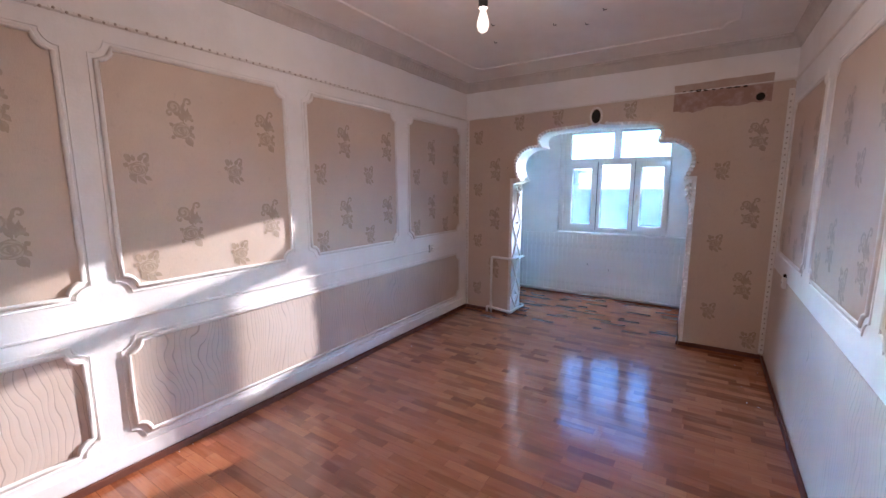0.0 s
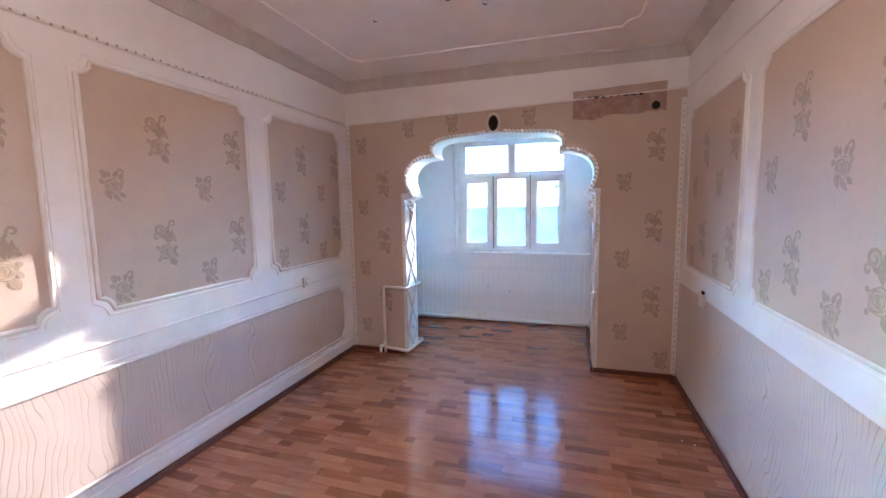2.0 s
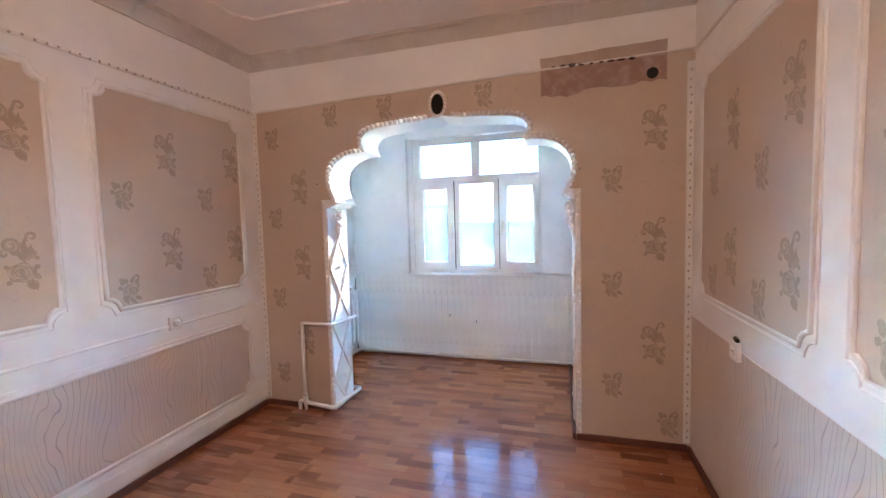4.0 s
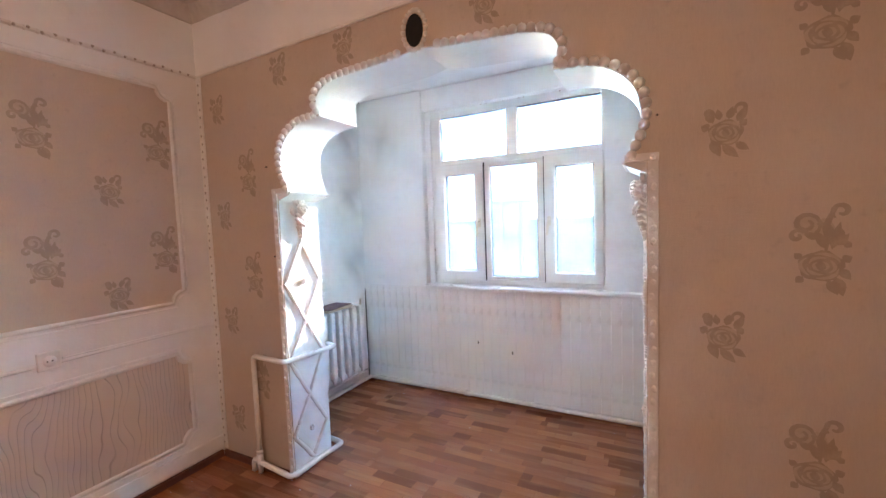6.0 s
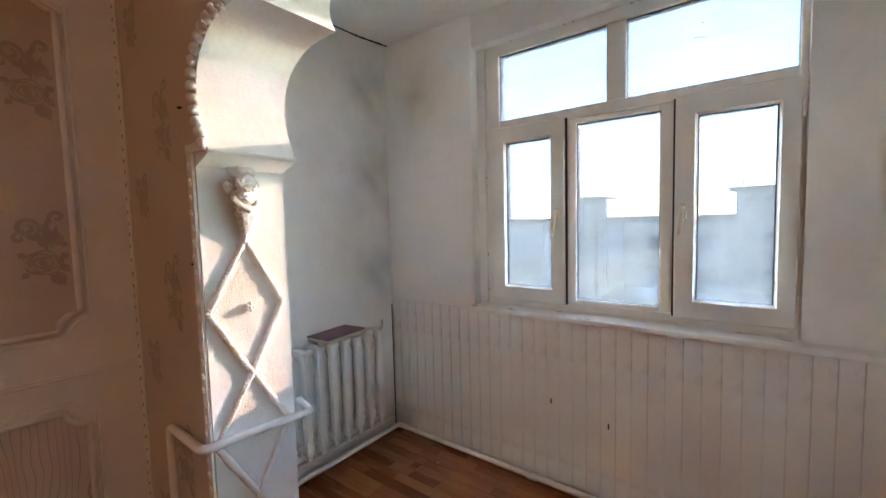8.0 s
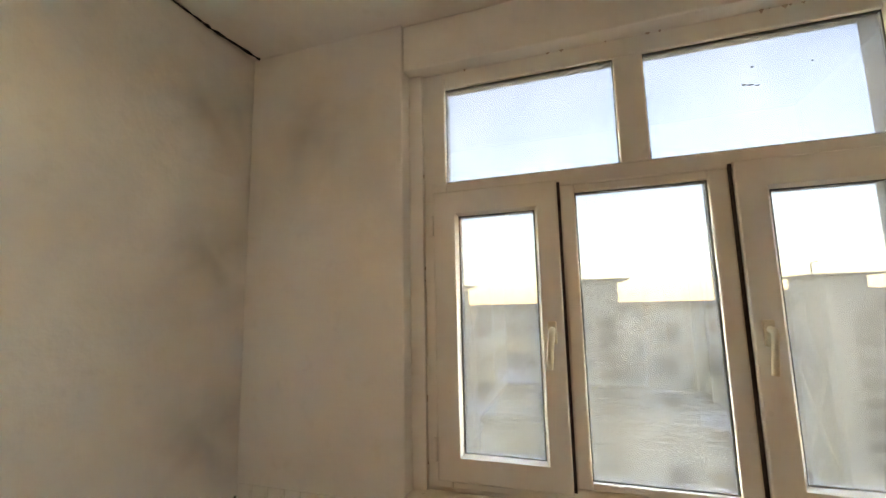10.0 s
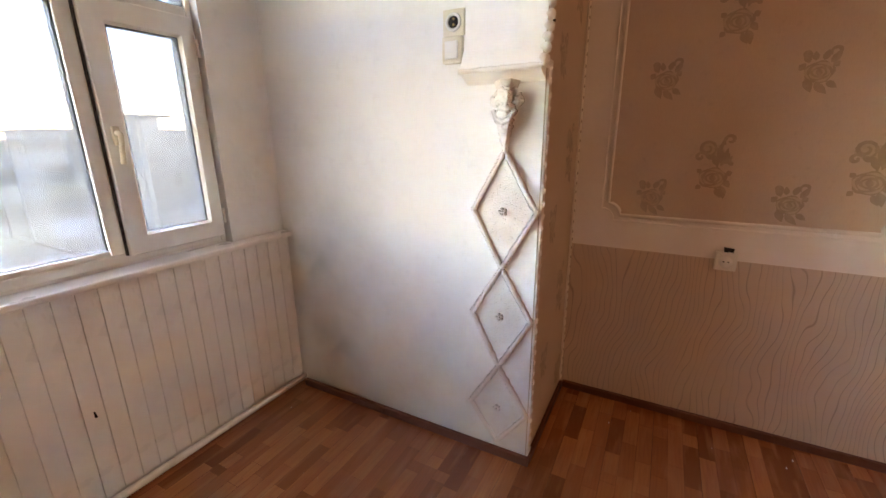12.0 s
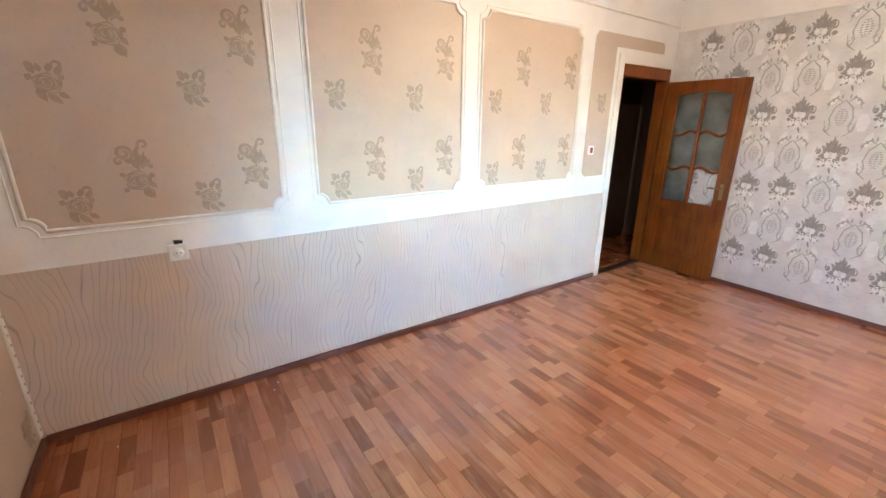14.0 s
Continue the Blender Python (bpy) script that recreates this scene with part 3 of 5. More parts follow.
beaded_strip("rail", [(XL + 0.004, YF, RAIL), (XL + 0.004, YA, RAIL)], wall_left, 0.011, 0.013, 0.045)
beaded_strip("rail", [(XR - 0.004, YF, RAIL + 0.02), (XR - 0.004, YA, RAIL + 0.06)], wall_right, 0.009, 0.011, 0.06)
beaded_strip("rail", [(XL, YA - 0.008, RAIL), (XR, YA - 0.008, RAIL + RISE)], wall_arch, 0.008, 0.008, 0.07)
beaded_strip("rail", [(XL, YF + 0.006, RAIL - 0.02), (XR, YF + 0.006, RAIL - 0.02)], wall_far, 0.006, 0.006, 0.07)
for x, w in ((XL + 0.022, wall_arch), (XR - 0.022, wall_arch)):
    part("corner_strip", boxed(x - 0.02, x + 0.02, YA - 0.012, YA - 0.003, 0.05, RAIL, bevel=0.003), PLASTER, w, "white corner strip with knobs")
    bm = bmesh.new()
    for i in range(46):
        blob(bm, (x + 0.003 * math.sin(i * 1.7), YA - 0.0125, 0.09 + i * 0.05 + 0.006 * math.sin(i * 5.1)), 0.0065, 0.004, 0.0085, 1)
    part("knob_row", bm, DOTS, w, "row of small dark studs")

bm = bmesh.new()
for i in range(int((YA - YF) / 0.047)):
    blob(bm, (XL + 0.014, YF + 0.03 + i * 0.047, RAIL + 0.004 * math.sin(i * 3.7)), 0.005, 0.0075, 0.0075, 1, 0.3)
part("stud_row", bm, DOTS, wall_left, "row of small dark studs along the rail")
# left wall: chair rail line and framed panels
part("chair_rail", tubed([(XL + 0.002, YF, 0.875), (XL + 0.002, YA, 0.870)], 0.009, seg=6, rough=0.1, step=0.1), WHITE, wall_left)
part("wall_foot", boxed(XL, XL + 0.012, YF, YA, 0.05, 0.135, bevel=0.004), WHITE, wall_left)


def framed_panel(wall, x, side, y0, y1, z0, z1, paper, label, left=True, right=True, frame_r=0.013, bite=0.068):
    """Wallpaper in a notched outline with a half-round plaster frame on it."""
    shape = notched(y0, y1, z0, z1, bite, 5, left, right)
    bm = bmesh.new()
    prism(bm, shape, "x", x, x + side * 0.003)
    p = part("wallpaper_panel", bm, paper, wall, label)
    bm = bmesh.new()
    tube(bm, [(x + side * 0.003, a, b) for a, b in shape], frame_r, 6, True, 0.06, 0.12)
    part("panel_frame", bm, PLASTER, p, "white plaster moulding", True)
    bm = bmesh.new()
    grown = notched(y0 - 0.028, y1 + 0.028, z0 - 0.028, z1 + 0.028, bite, 5, left, right)
    tube(bm, [(x + side * 0.001, a, b) for a, b in grown], 0.005, 5, True, 0.06, 0.2)
    part("frame_edge", bm, WHITE, p)
    return p


LEFT = [(-0.30, 0.825, (0.05, 0.59), (-0.2, 0.33)), (0.985, 2.055, (1.36, 1.90), (1.11, 1.65)), (2.243, 3.305, (2.63, 3.17), (2.36, 2.91)), (3.515, 4.535, (3.93, 4.45), (3.64, 4.20))]
for y0, y1, tall, small in LEFT:
    p = framed_panel(wall_left, XL, 1, y0, y1, 1.042, 2.272, WALLPAPER, "beige wallpaper panel with bronze flowers")
    flowers(p, [(y, z, True) for y in tall for z in (1.955, 1.355)] + [(y, z, False) for y in small for z in (1.68, 1.142)], XL + 0.0045, "x", (y0 - 0.05, y1 + 0.05, 1.0, 2.3))
framed_panel(wall_left, XL, 1, -0.30, 0.780, 0.215, 0.765, WAVES, "grey-beige wallpaper panel with wavy lines")
framed_panel(wall_left, XL, 1, 0.970, 4.532, 0.195, 0.742, WAVES, "long grey-beige wallpaper panel with wavy lines")

# right wall: papered foot and upper panels
part("dado_paper", boxed(XR - 0.003, XR, DOOR1 + 0.075, YA, 0.0, 0.865), WAVES, wall_right, "beige wavy wallpaper on the foot of the wall")
RIGHT = [(3.475, 4.545, (4.12, 3.605), (4.36, 3.84)), (2.235, 3.275, (2.895, 2.372), (3.135, 2.61)), (1.025, 2.065, (1.665, 1.14), (1.935, 1.41))]
for y0, y1, tall, small in RIGHT:
    p = framed_panel(wall_right, XR, -1, y0, y1, 1.035, 2.235, WALLPAPER, "beige wallpaper panel with bronze flowers", frame_r=0.010, bite=0.06)
    flowers(p, [(y, z, True) for y in tall for z in (1.91, 1.285)] + [(y, z, False) for y in small for z in (1.655, 1.137)], XR - 0.0045, "-x", (y0 - 0.05, y1 + 0.05, 1.0, 2.3))
bm = bmesh.new()
prism(bm, [(0.56, 1.04), (0.82, 1.04), (0.86, 1.08), (0.86, 2.20), (0.82, 2.25), (-0.16, 2.25), (-0.19, 2.22), (-0.19, 2.15), (0.56, 2.15)], "x", XR, XR - 0.003)
p = part("wallpaper_panel", bm, WALLPAPER, wall_right, "narrow beige wallpaper panel turning over the doorway")
flowers(p, [(0.70, 1.68, False)], XR - 0.0045, "-x", (0.5, 0.9, 1.0, 2.3))

# ---- archway ornament ----
bead = bmesh.new()
blob(bead, (0, 0, 0), 0.0195, 0.020, 0.0195, 2)
bead = mesh_of("bead", bead, PLASTER, True)


def along(pts, gap):
    out, carry = [], 0.0
    for a, b in zip(pts, pts[1:]):
        d = math.hypot(b[0] - a[0], b[1] - a[1])
        while carry <= d:
            out.append((a[0] + (b[0] - a[0]) * carry / d, a[1] + (b[1] - a[1]) * carry / d))
            carry += gap
        carry -= d
    return out


for s in (-1, 1):
    for u, v in along([(u + 0.017, v + 0.012) for u, v in LOBES if u > 0.07], 0.037):
        shared("bead", bead, (ARCH_X + s * u, YA - 0.004, v), wall_arch)
small_bead = bmesh.new()
blob(small_bead, (0, 0, 0), 0.0105, 0.012, 0.012, 2)
small_bead = mesh_of("bead", small_bead, PLASTER, True)
bm = bmesh.new()
# no recess here: a flat black oval paints the shade inside it
ring = [(-0.945 + 0.044 * math.cos(a * math.pi / 12), 2.303 + 0.070 * math.sin(a * math.pi / 12)) for a in range(24)]
prism(bm, ring, "y", YA - 0.006, YA - 0.0035)
medallion = part("medallion", bm, BLACK, wall_arch, "flat black oval standing in for the hollow at the arch top")
for i in range(20):
    a = i * math.pi / 10
    shared("bead", small_bead, (-0.945 + 0.058 * math.cos(a), YA - 0.004, 2.303 + 0.085 * math.sin(a)), medallion)

for s, x in ((1, JL), (-1, JR)):
    # bumpy edge strip on the room side of the jamb
    xe = x - s * 0.017
    bm = bmesh.new()
    box(bm, xe - 0.017, xe + 0.017, YA - 0.013, YA - 0.003, 0.03, 1.668, 0.003)
    for i in range(34):
        blob(bm, (xe + 0.004 * math.sin(i * 2.1), YA - 0.013, 0.07 + i * 0.048), 0.011, 0.007, 0.014, 1, 0.3)
    part("jamb_edge", bm, PLASTER, wall_arch, "knobbly white plaster edge")
    # plaster lip where the lobes meet the jamb
    tip = ARCH_X - s * 0.834
    a, b = sorted((x - s * 0.036, tip))
    part("capital_lip", boxed(a, b, YA - 0.015, YA - 0.003, 1.646, 1.674, bevel=0.004), PLASTER, wall_arch, "plaster lip over the jamb")
    bm = bmesh.new()
    tube(bm, [(tip, YA - 0.004, 1.648), (tip, YB + 0.004, 1.645)], 0.009, 7, False, 0.25, 0.02)
    part("capital_edge", bm, PLASTER, wall_arch, "chipped plaster edge")
    # lattice of roped mouldings
    rows = [(1.37, 1.137, 0.905), (0.905, 0.69, 0.455), (0.455, 0.245, 0.065)]
    xs = x + s * 0.004
    for top, mid, low in rows:
        course = [(4.852, top), (4.979, mid), (4.852, low), (4.720, mid)]
        bm = tubed([(xs, b, c) for b, c in course], 0.0115, seg=7, closed=True, rough=0.25, step=0.011)
        for b, c in along(course + course[:1], 0.0145):
            tilt = 1.0 if b >= 4.852 else -1.0
            blob(bm, (xs + s * 0.004, b + tilt * 0.006, c + random.uniform(-0.002, 0.002)), 0.007, 0.0085, 0.0052, 1, 0.35)
        d = part("lozenge", bm, PLASTER, wall_arch, "roped plaster lozenge", True)
        bm = bmesh.new()
        prism(bm, [(4.852, top - 0.03), (4.968, mid), (4.852, low + 0.03), (4.737, mid)], "x", x, x + s * 0.0025)
        for _ in range(420):
            a, b = random.uniform(-1, 1), random.uniform(-1, 1)
            if abs(a) + abs(b) < 0.85:
                blob(bm, (x + s * 0.002, 4.852 + a * 0.115, mid + b * (top - mid - 0.02)), 0.0017, random.uniform(0.0018, 0.0045), random.uniform(0.0018, 0.0045), 1, 0.4)
        part("stippled_field", bm, PLASTER, d)
        bm = bmesh.new()
        for k in range(5):
            a = k * 2 * math.pi / 5
            blob(bm, (x + s * 0.012, 4.852 + 0.011 * math.cos(a), mid + 0.011 * math.sin(a)), 0.012, 0.008, 0.008, 1)
        blob(bm, (x + s * 0.02, 4.852, mid), 0.007, 0.006, 0.006, 1)
        part("rosette", bm, PLASTER, d, "", True)
    # plaster figure under the capital, one plain shape: fan, curly head, tapering body with folded arms
    bm = bmesh.new()
    yc = 4.852
    blob(bm, (x + s * 0.012, yc, 1.612), 0.020, 0.046, 0.036, 3, 0.1)
    for cy, ry, rz, d in ((0.0, 0.019, 0.026, 0.032), (0.0, 0.030, 0.035, 0.024), (-0.036, 0.010, 0.013, 0.012), (0.036, 0.010, 0.013, 0.012)):
        tube(bm, [(x + s * d, yc + cy + ry * math.cos(k * math.pi / 9), 1.614 + rz * math.sin(k * math.pi / 9)) for k in range(18)], 0.0042, 6, True)
    for k in (-1, 1):
        tube(bm, [(x + s * 0.012, yc + k * (0.036 + 0.02 * t), 1.585 + 0.06 * t - 0.02 * t * t) for t in (0, 0.25, 0.5, 0.75, 1)], 0.0045, 6)
        blob(bm, (x + s * 0.010, yc + k * 0.046, 1.548), 0.014, 0.020, 0.024, 3, 0.5)
        tube(bm, [(x + s * 0.034, yc + k * 0.044, 1.512), (x + s * 0.060, yc + k * 0.026, 1.482), (x + s * 0.062, yc - k * 0.004, 1.468)], 0.0095, 7, False, 0.15, 0.01)
    blob(bm, (x + s * 0.042, yc, 1.560), 0.036, 0.031, 0.034, 3, 0.25)
    for k in range(46):
        a, t = random.uniform(0, 2 * math.pi), random.uniform(0.55, 1.0)
        q = random.uniform(0.0045, 0.008)
        blob(bm, (x + s * (0.044 + 0.030 * math.sqrt(max(0.0, 1 - t * t)) + 0.004), yc + 0.031 * t * math.cos(a), 1.558 + 0.036 * t * math.sin(a)), q, q, q, 1)
    for z, w, d in ((1.522, 0.036, 0.030), (1.500, 0.040, 0.032), (1.478, 0.036, 0.032), (1.455, 0.030, 0.029), (1.432, 0.024, 0.025), (1.410, 0.018, 0.020), (1.390, 0.013, 0.016), (1.375, 0.011, 0.013)):
        blob(bm, (x + s * d * 0.8, yc + 0.003 * math.sin(z * 90), z), d * 1.05, w, 0.02, 3, 0.3)
    for k in range(7):
        tube(bm, [(x + s * 0.052, yc - 0.03 + k * 0.010, 1.50), (x + s * 0.050, yc - 0.018 + k * 0.006, 1.45), (x + s * 0.028, yc - 0.006 + k * 0.002, 1.395)], 0.0038, 5)
    for v in bm.verts:
        v.co.x = x + (v.co.x - x) * 0.8
    figure = part("statuette", bm, PLASTER, None, "", True)
    melt = figure.modifiers.new("melt", "REMESH")
    melt.mode, melt.voxel_size, melt.use_smooth_shade = "VOXEL", 0.0024, True
    tagged(figure, "small white plaster figure under the arch capital", "statuette", "figures on the jambs")

# bare patch where a box was torn off
bm = bmesh.new()
edge = [(-0.238, 2.276)] + [(-0.238 + i * 0.02, 2.276 + i * 0.0007 + 0.018 * noise.noise(Vector((i * 0.37, 0.5, 0))) - 0.02 * math.exp(-((i - 8) / 3.0) ** 2)) for i in range(1, 36)] + [(0.498, 2.298), (0.498, 2.452)]
edge += [(0.498 - i * 0.0604, 2.452 + 0.012 * noise.noise(Vector((i * 1.9, 3, 0)))) for i in range(1, 12)] + [(-0.238, 2.45)]
prism(bm, edge, "y", YA - 0.0105, YA - 0.0025)
patch = part("bare_patch", bm, PATCH_BROWN)
tagged(patch, "torn pinkish plaster patch above the archway", "wall damage", kind="structure")
bm = bmesh.new()
edge = [(-0.238, 2.452)] + [(-0.238 + i * 0.066, 2.447 + 0.016 * noise.noise(Vector((i * 2.3, 7, 0)))) for i in range(1, 11)] + [(0.498, 2.442), (0.500, 2.535)]
edge += [(0.498 - i * 0.0604, 2.535 - i * 0.0018 + 0.010 * noise.noise(Vector((i * 1.7, 9, 0)))) for i in range(1, 12)] + [(-0.242, 2.514)]
prism(bm, edge, "y", YA - 0.0125, YA - 0.0065)
part("flaking_band", bm, PATCH_WHITE, patch, "flaking whitish plaster band")
# black blobs paint the shade in the chipped gaps
bm = bmesh.new()
for i in range(9):
    a = -0.16 + i * 0.058
    blob(bm, (a, YA - 0.012, 2.452 - (a + 0.235) * 0.01), random.uniform(0.012, 0.035), 0.003, random.uniform(0.004, 0.010), 2, 0.6)
part("chipped_gap", bm, BLACK, patch)
# uncut wall: this black disc paints the dark of the pipe hole
bm = bmesh.new()
prism(bm, [(0.419 + 0.033 * math.cos(i * math.pi / 8), 2.345 + 0.033 * math.sin(i * math.pi / 8)) for i in range(16)], "y", YA - 0.0145, YA - 0.010)
part("pipe_hole", bm, BLACK, patch, "flat black disc standing in for the round hole through the wall")

# nail stubs on the arch wall and marks on the ceiling
for x, z in ((0.0, 1.80), (-1.93, 1.80), (-1.905, 1.30)):
    tagged(part("nail", tubed([(x, YA, z), (x, YA - 0.014, z - 0.002)], 0.004, seg=6), BLACK), "rusty nail stub in the papered wall", "nail", "nails in the walls")
for x, y in ((-1.40, 3.15), (-1.55, 3.51), (-0.79, 3.52), (-0.62, 3.32), (-1.0, 3.40)):
    tagged(part("ceiling_hook", tubed([(x, y, CEIL + 0.003), (x + 0.004, y, CEIL - 0.014), (x + 0.026, y - 0.006, CEIL - 0.016)], 0.0035, seg=6), BLACK), "small black wire hook in the ceiling", "hook", "hooks in the ceiling")

# ---- baseboards ----


def board(name, x0, x1, y0, y1):
    tagged(part(name, boxed(x0, x1, y0, y1, -0.004, 0.041, bevel=0.006), BASEBOARD), "dark red-brown varnished wooden baseboard", "baseboard", kind="structure")


board("baseboard_left", XL + 0.001, XL + 0.022, YF + 0.02, YA - 0.02)
board("baseboard_right", XR - 0.022, XR - 0.0035, DOOR1 + 0.08, YA - 0.02)
board("baseboard_far", XL + 0.02, XR - 0.03, YF + 0.0035, YF + 0.022)
board("baseboard_arch_left", XL + 0.02, JL - 0.04, YA - 0.022, YA - 0.0035)
board("baseboard_arch_right", JR + 0.0, XR - 0.02, YA - 0.022, YA - 0.0035)
board("baseboard_balcony", JR - 0.024, JR - 0.003, YA - 0.02, 6.05)

# ---- balcony ----
wall_balcony_left = part("wall_balcony_left", boxed(BXL - 0.12, BXL, YB, 6.35, -0.012, BCEIL + 0.1), BALCONY)
tagged(wall_balcony_left, "uneven whitewashed side wall of the balcony", "wall", kind="structure")
wall_balcony_right = part("wall_balcony_right", boxed(BXR, BXR + 0.12, YB, 6.35, -0.012, BCEIL + 0.1), BALCONY)
tagged(wall_balcony_right, "uneven whitewashed side wall of the balcony", "wall", kind="structure")
balcony_ceiling = part("balcony_ceiling", boxed(BXL - 0.12, BXR + 0.12, YB, 6.35, BCEIL, BCEIL + 0.15), BALCONY)
tagged(balcony_ceiling, "low whitewashed balcony ceiling", "ceiling", kind="structure")
WX0, WX1, WZ0, WZ1 = -1.685, -0.308, 0.935, 2.385       # window frame, outer
bm = bmesh.new()
box(bm, BXL, BXR, YW + 0.012, 6.35, -0.012, 0.8995)
box(bm, -1.735, BXR, 6.2, 6.35, 0.8995, 0.937)
wall_window = part("wall_window", bm, BALCONY)
tagged(wall_window, "white balcony front wall under and round the window", "wall", kind="structure")
part("left_cheek", boxed(BXL, -1.735, YW - 0.004, 6.35, 0.90, BCEIL, bevel=0.006), BALCONY, wall_window)
part("reveal", boxed(-1.735, WX0, YW + 0.06, 6.35, 0.90, BCEIL), BALCONY, wall_window)
part("right_cheek", boxed(WX1, BXR, YW + 0.03, 6.35, 0.90, BCEIL), BALCONY, wall_window)
part("lintel", boxed(-1.735, BXR, YW + 0.01, 6.35, WZ1 - 0.012, BCEIL, bevel=0.006), BALCONY, wall_window)
tagged(part("corner_bead", tubed([(BXL + 0.004, YW - 0.012, 0.86), (BXL + 0.006, YW - 0.012, 0.02)], 0.004, seg=5), RUBBER, None), "thin black line down the balcony corner", "crack", kind="structure")
sill = part("window_sill", boxed(-1.745, BXR - 0.001, YW - 0.045, 6.2, 0.900, 0.928, bevel=0.008), GLOSS)
tagged(sill, "white painted window sill board", "window sill", kind="structure")

dado = thing("dado_boarding", (BXL, YW, 0), "white painted tongue-and-groove boarding under the window", "boarding", kind="structure")
plank = bmesh.new()
prism(plank, [(-0.0338, 0.012), (-0.0338, 0.003), (-0.0318, 0.0), (0.0318, 0.0), (0.0338, 0.003), (0.0338, 0.012)], "z", 0.045, 0.899)
plank = mesh_of("plank", plank, GLOSS)
n_planks = 35
for i in range(n_planks):
    w = (BXR - BXL) / n_planks
    shared("plank", plank, (BXL + (i + 0.5) * w, YW + random.uniform(-0.001, 0.001), 0), dado)
for x, z in ((-1.28, 0.468), (-0.993, 0.413)):
    tagged(part("nail", tubed([(x, YW + 0.002, z + 0.012), (x + 0.002, YW - 0.003, z - 0.014)], 0.004, seg=6), BLACK), "dark nail mark in the white boarding", "nail", "nails in the walls")


def pipe_run(name, pts, r, label, joints=(), material=None):
    run = thing(name, pts[0], label, "pipe")
    part("tube", tubed(pts, r, seg=10, step=0.25), material or GLOSS, run, "", True)
    for a, b in joints:
        part("coupling", tubed([a, b], r * 1.35, seg=10), material or GLOSS, run, "", True)
    return run


def bends(pts, r=0.03):
    """Rounds the corners of a pipe's course."""
    pts = [Vector(p) for p in pts]
    out = [pts[0]]
    for a, b, c in zip(pts, pts[1:], pts[2:]):
        p, q = b + (a - b).normalized() * r, b + (c - b).normalized() * r
        out += [p * (1 - t) ** 2 + b * 2 * t * (1 - t) + q * t * t for t in (0, 0.25, 0.5, 0.75, 1)]
    return out + [pts[-1]]


pipe_run("heating_pipe", bends([(BXL + 0.05, 5.02, 0.055), (BXL + 0.05, YW - 0.03, 0.045), (BXR - 0.01, YW - 0.03, 0.030)]), 0.0165, "white painted heating pipe along the balcony floor", [((-1.40, YW - 0.03, 0.039), (-1.35, YW - 0.03, 0.039))])
pipe_run("heating_pipe", [(BXL + 0.035, 5.02, 0.125), (BXL + 0.035, 6.05, 0.115)], 0.012, "thin white heating pipe under the radiator")
loop = pipe_run("heating_pipe", bends([(-2.105, 4.672, 0.0), (-2.105, 4.672, 0.712), (-1.845, 4.672, 0.706), (-1.828, 5.06, 0.690), (-1.95, 5.09, 0.690)], 0.028), 0.0145, "white heating pipe bent round the arch pillar", [((-2.105, 4.672, 0.04), (-2.105, 4.672, 0.115)), ((-2.105, 4.672, 0.12), (-2.105, 4.672, 0.14))])
pipe_run("heating_pipe", bends([(-2.16, 4.672, -0.005), (-2.158, 4.672, 0.075), (-2.09, 4.672, 0.062), (-1.845, 4.668, 0.040), (-1.825, 5.075, 0.040), (-1.96, 5.09, 0.040)], 0.026), 0.0155, "white heating pipe at the foot of the arch pillar")

bm = bmesh.new()
tube(bm, [(BXL + 0.004, 5.02, BCEIL - 0.004), (BXL + 0.010, 5.5, BCEIL - 0.010), (BXL + 0.006, 5.9, BCEIL - 0.006), (BXL + 0.03, 6.11, BCEIL - 0.004)], 0.0048, 5, False, 0.6, 0.02)
tagged(part("ceiling_crack", bm, BLACK), "dark crack between the balcony ceiling and wall", "crack", kind="structure")
# radiator
rad = thing("radiator", (BXL + 0.09, 5.6, 0.2), "white cast-iron ribbed radiator on the balcony side wall", "radiator")


def radiator_rib():
    bm = bmesh.new()
    for dx in (-0.045, 0.045):
        box(bm, dx - 0.020, dx + 0.020, -0.022, 0.022, 0.03, 0.55, 0.011)
    for z in (0.045, 0.535):
        tube(bm, [(0, -0.0425, z), (0, 0.0425, z)], 0.022, 10)
        box(bm, -0.060, 0.060, -0.021, 0.021, z - 0.028, z + 0.028, 0.012)
    blob(bm, (0.045, 0, 0.018), 0.018, 0.017, 0.042, 2)
    blob(bm, (-0.045, 0, 0.018), 0.018, 0.017, 0.042, 2)
    blob(bm, (0.0, 0, 0.556), 0.055, 0.020, 0.016, 2)
    return mesh_of("rib", bm, GLOSS, False)


rib = radiator_rib()
for i in range(7):
    shared("rib", rib, (BXL + 0.09, 5.335 + i * 0.086, 0.205), rad)
part("inlet_valve", tubed([(BXL + 0.09, 5.29, 0.74), (BXL + 0.09, 5.25, 0.735)], 0.022, seg=8), GLOSS, rad)
part("inlet_pipe", tubed([(BXL + 0.09, 5.26, 0.737), (BXL + 0.09, 5.01, 0.690)], 0.014, seg=8), GLOSS, rad)
part("outlet_pipe", tubed(bends([(BXL + 0.09, 5.29, 0.25), (BXL + 0.09, 5.10, 0.245), (BXL + 0.06, 5.05, 0.06)]), 0.014, seg=8), GLOSS, rad)
part("air_vent", tubed([(BXL + 0.08, 5.885, 0.745), (BXL + 0.075, 5.94, 0.75), (BXL + 0.075, 5.945, 0.80)], 0.007, seg=6), IVORY, rad)
book = thing("magazine_stack", (BXL + 0.09, 5.56, 0.775), "worn maroon book and papers lying on the radiator", "book")
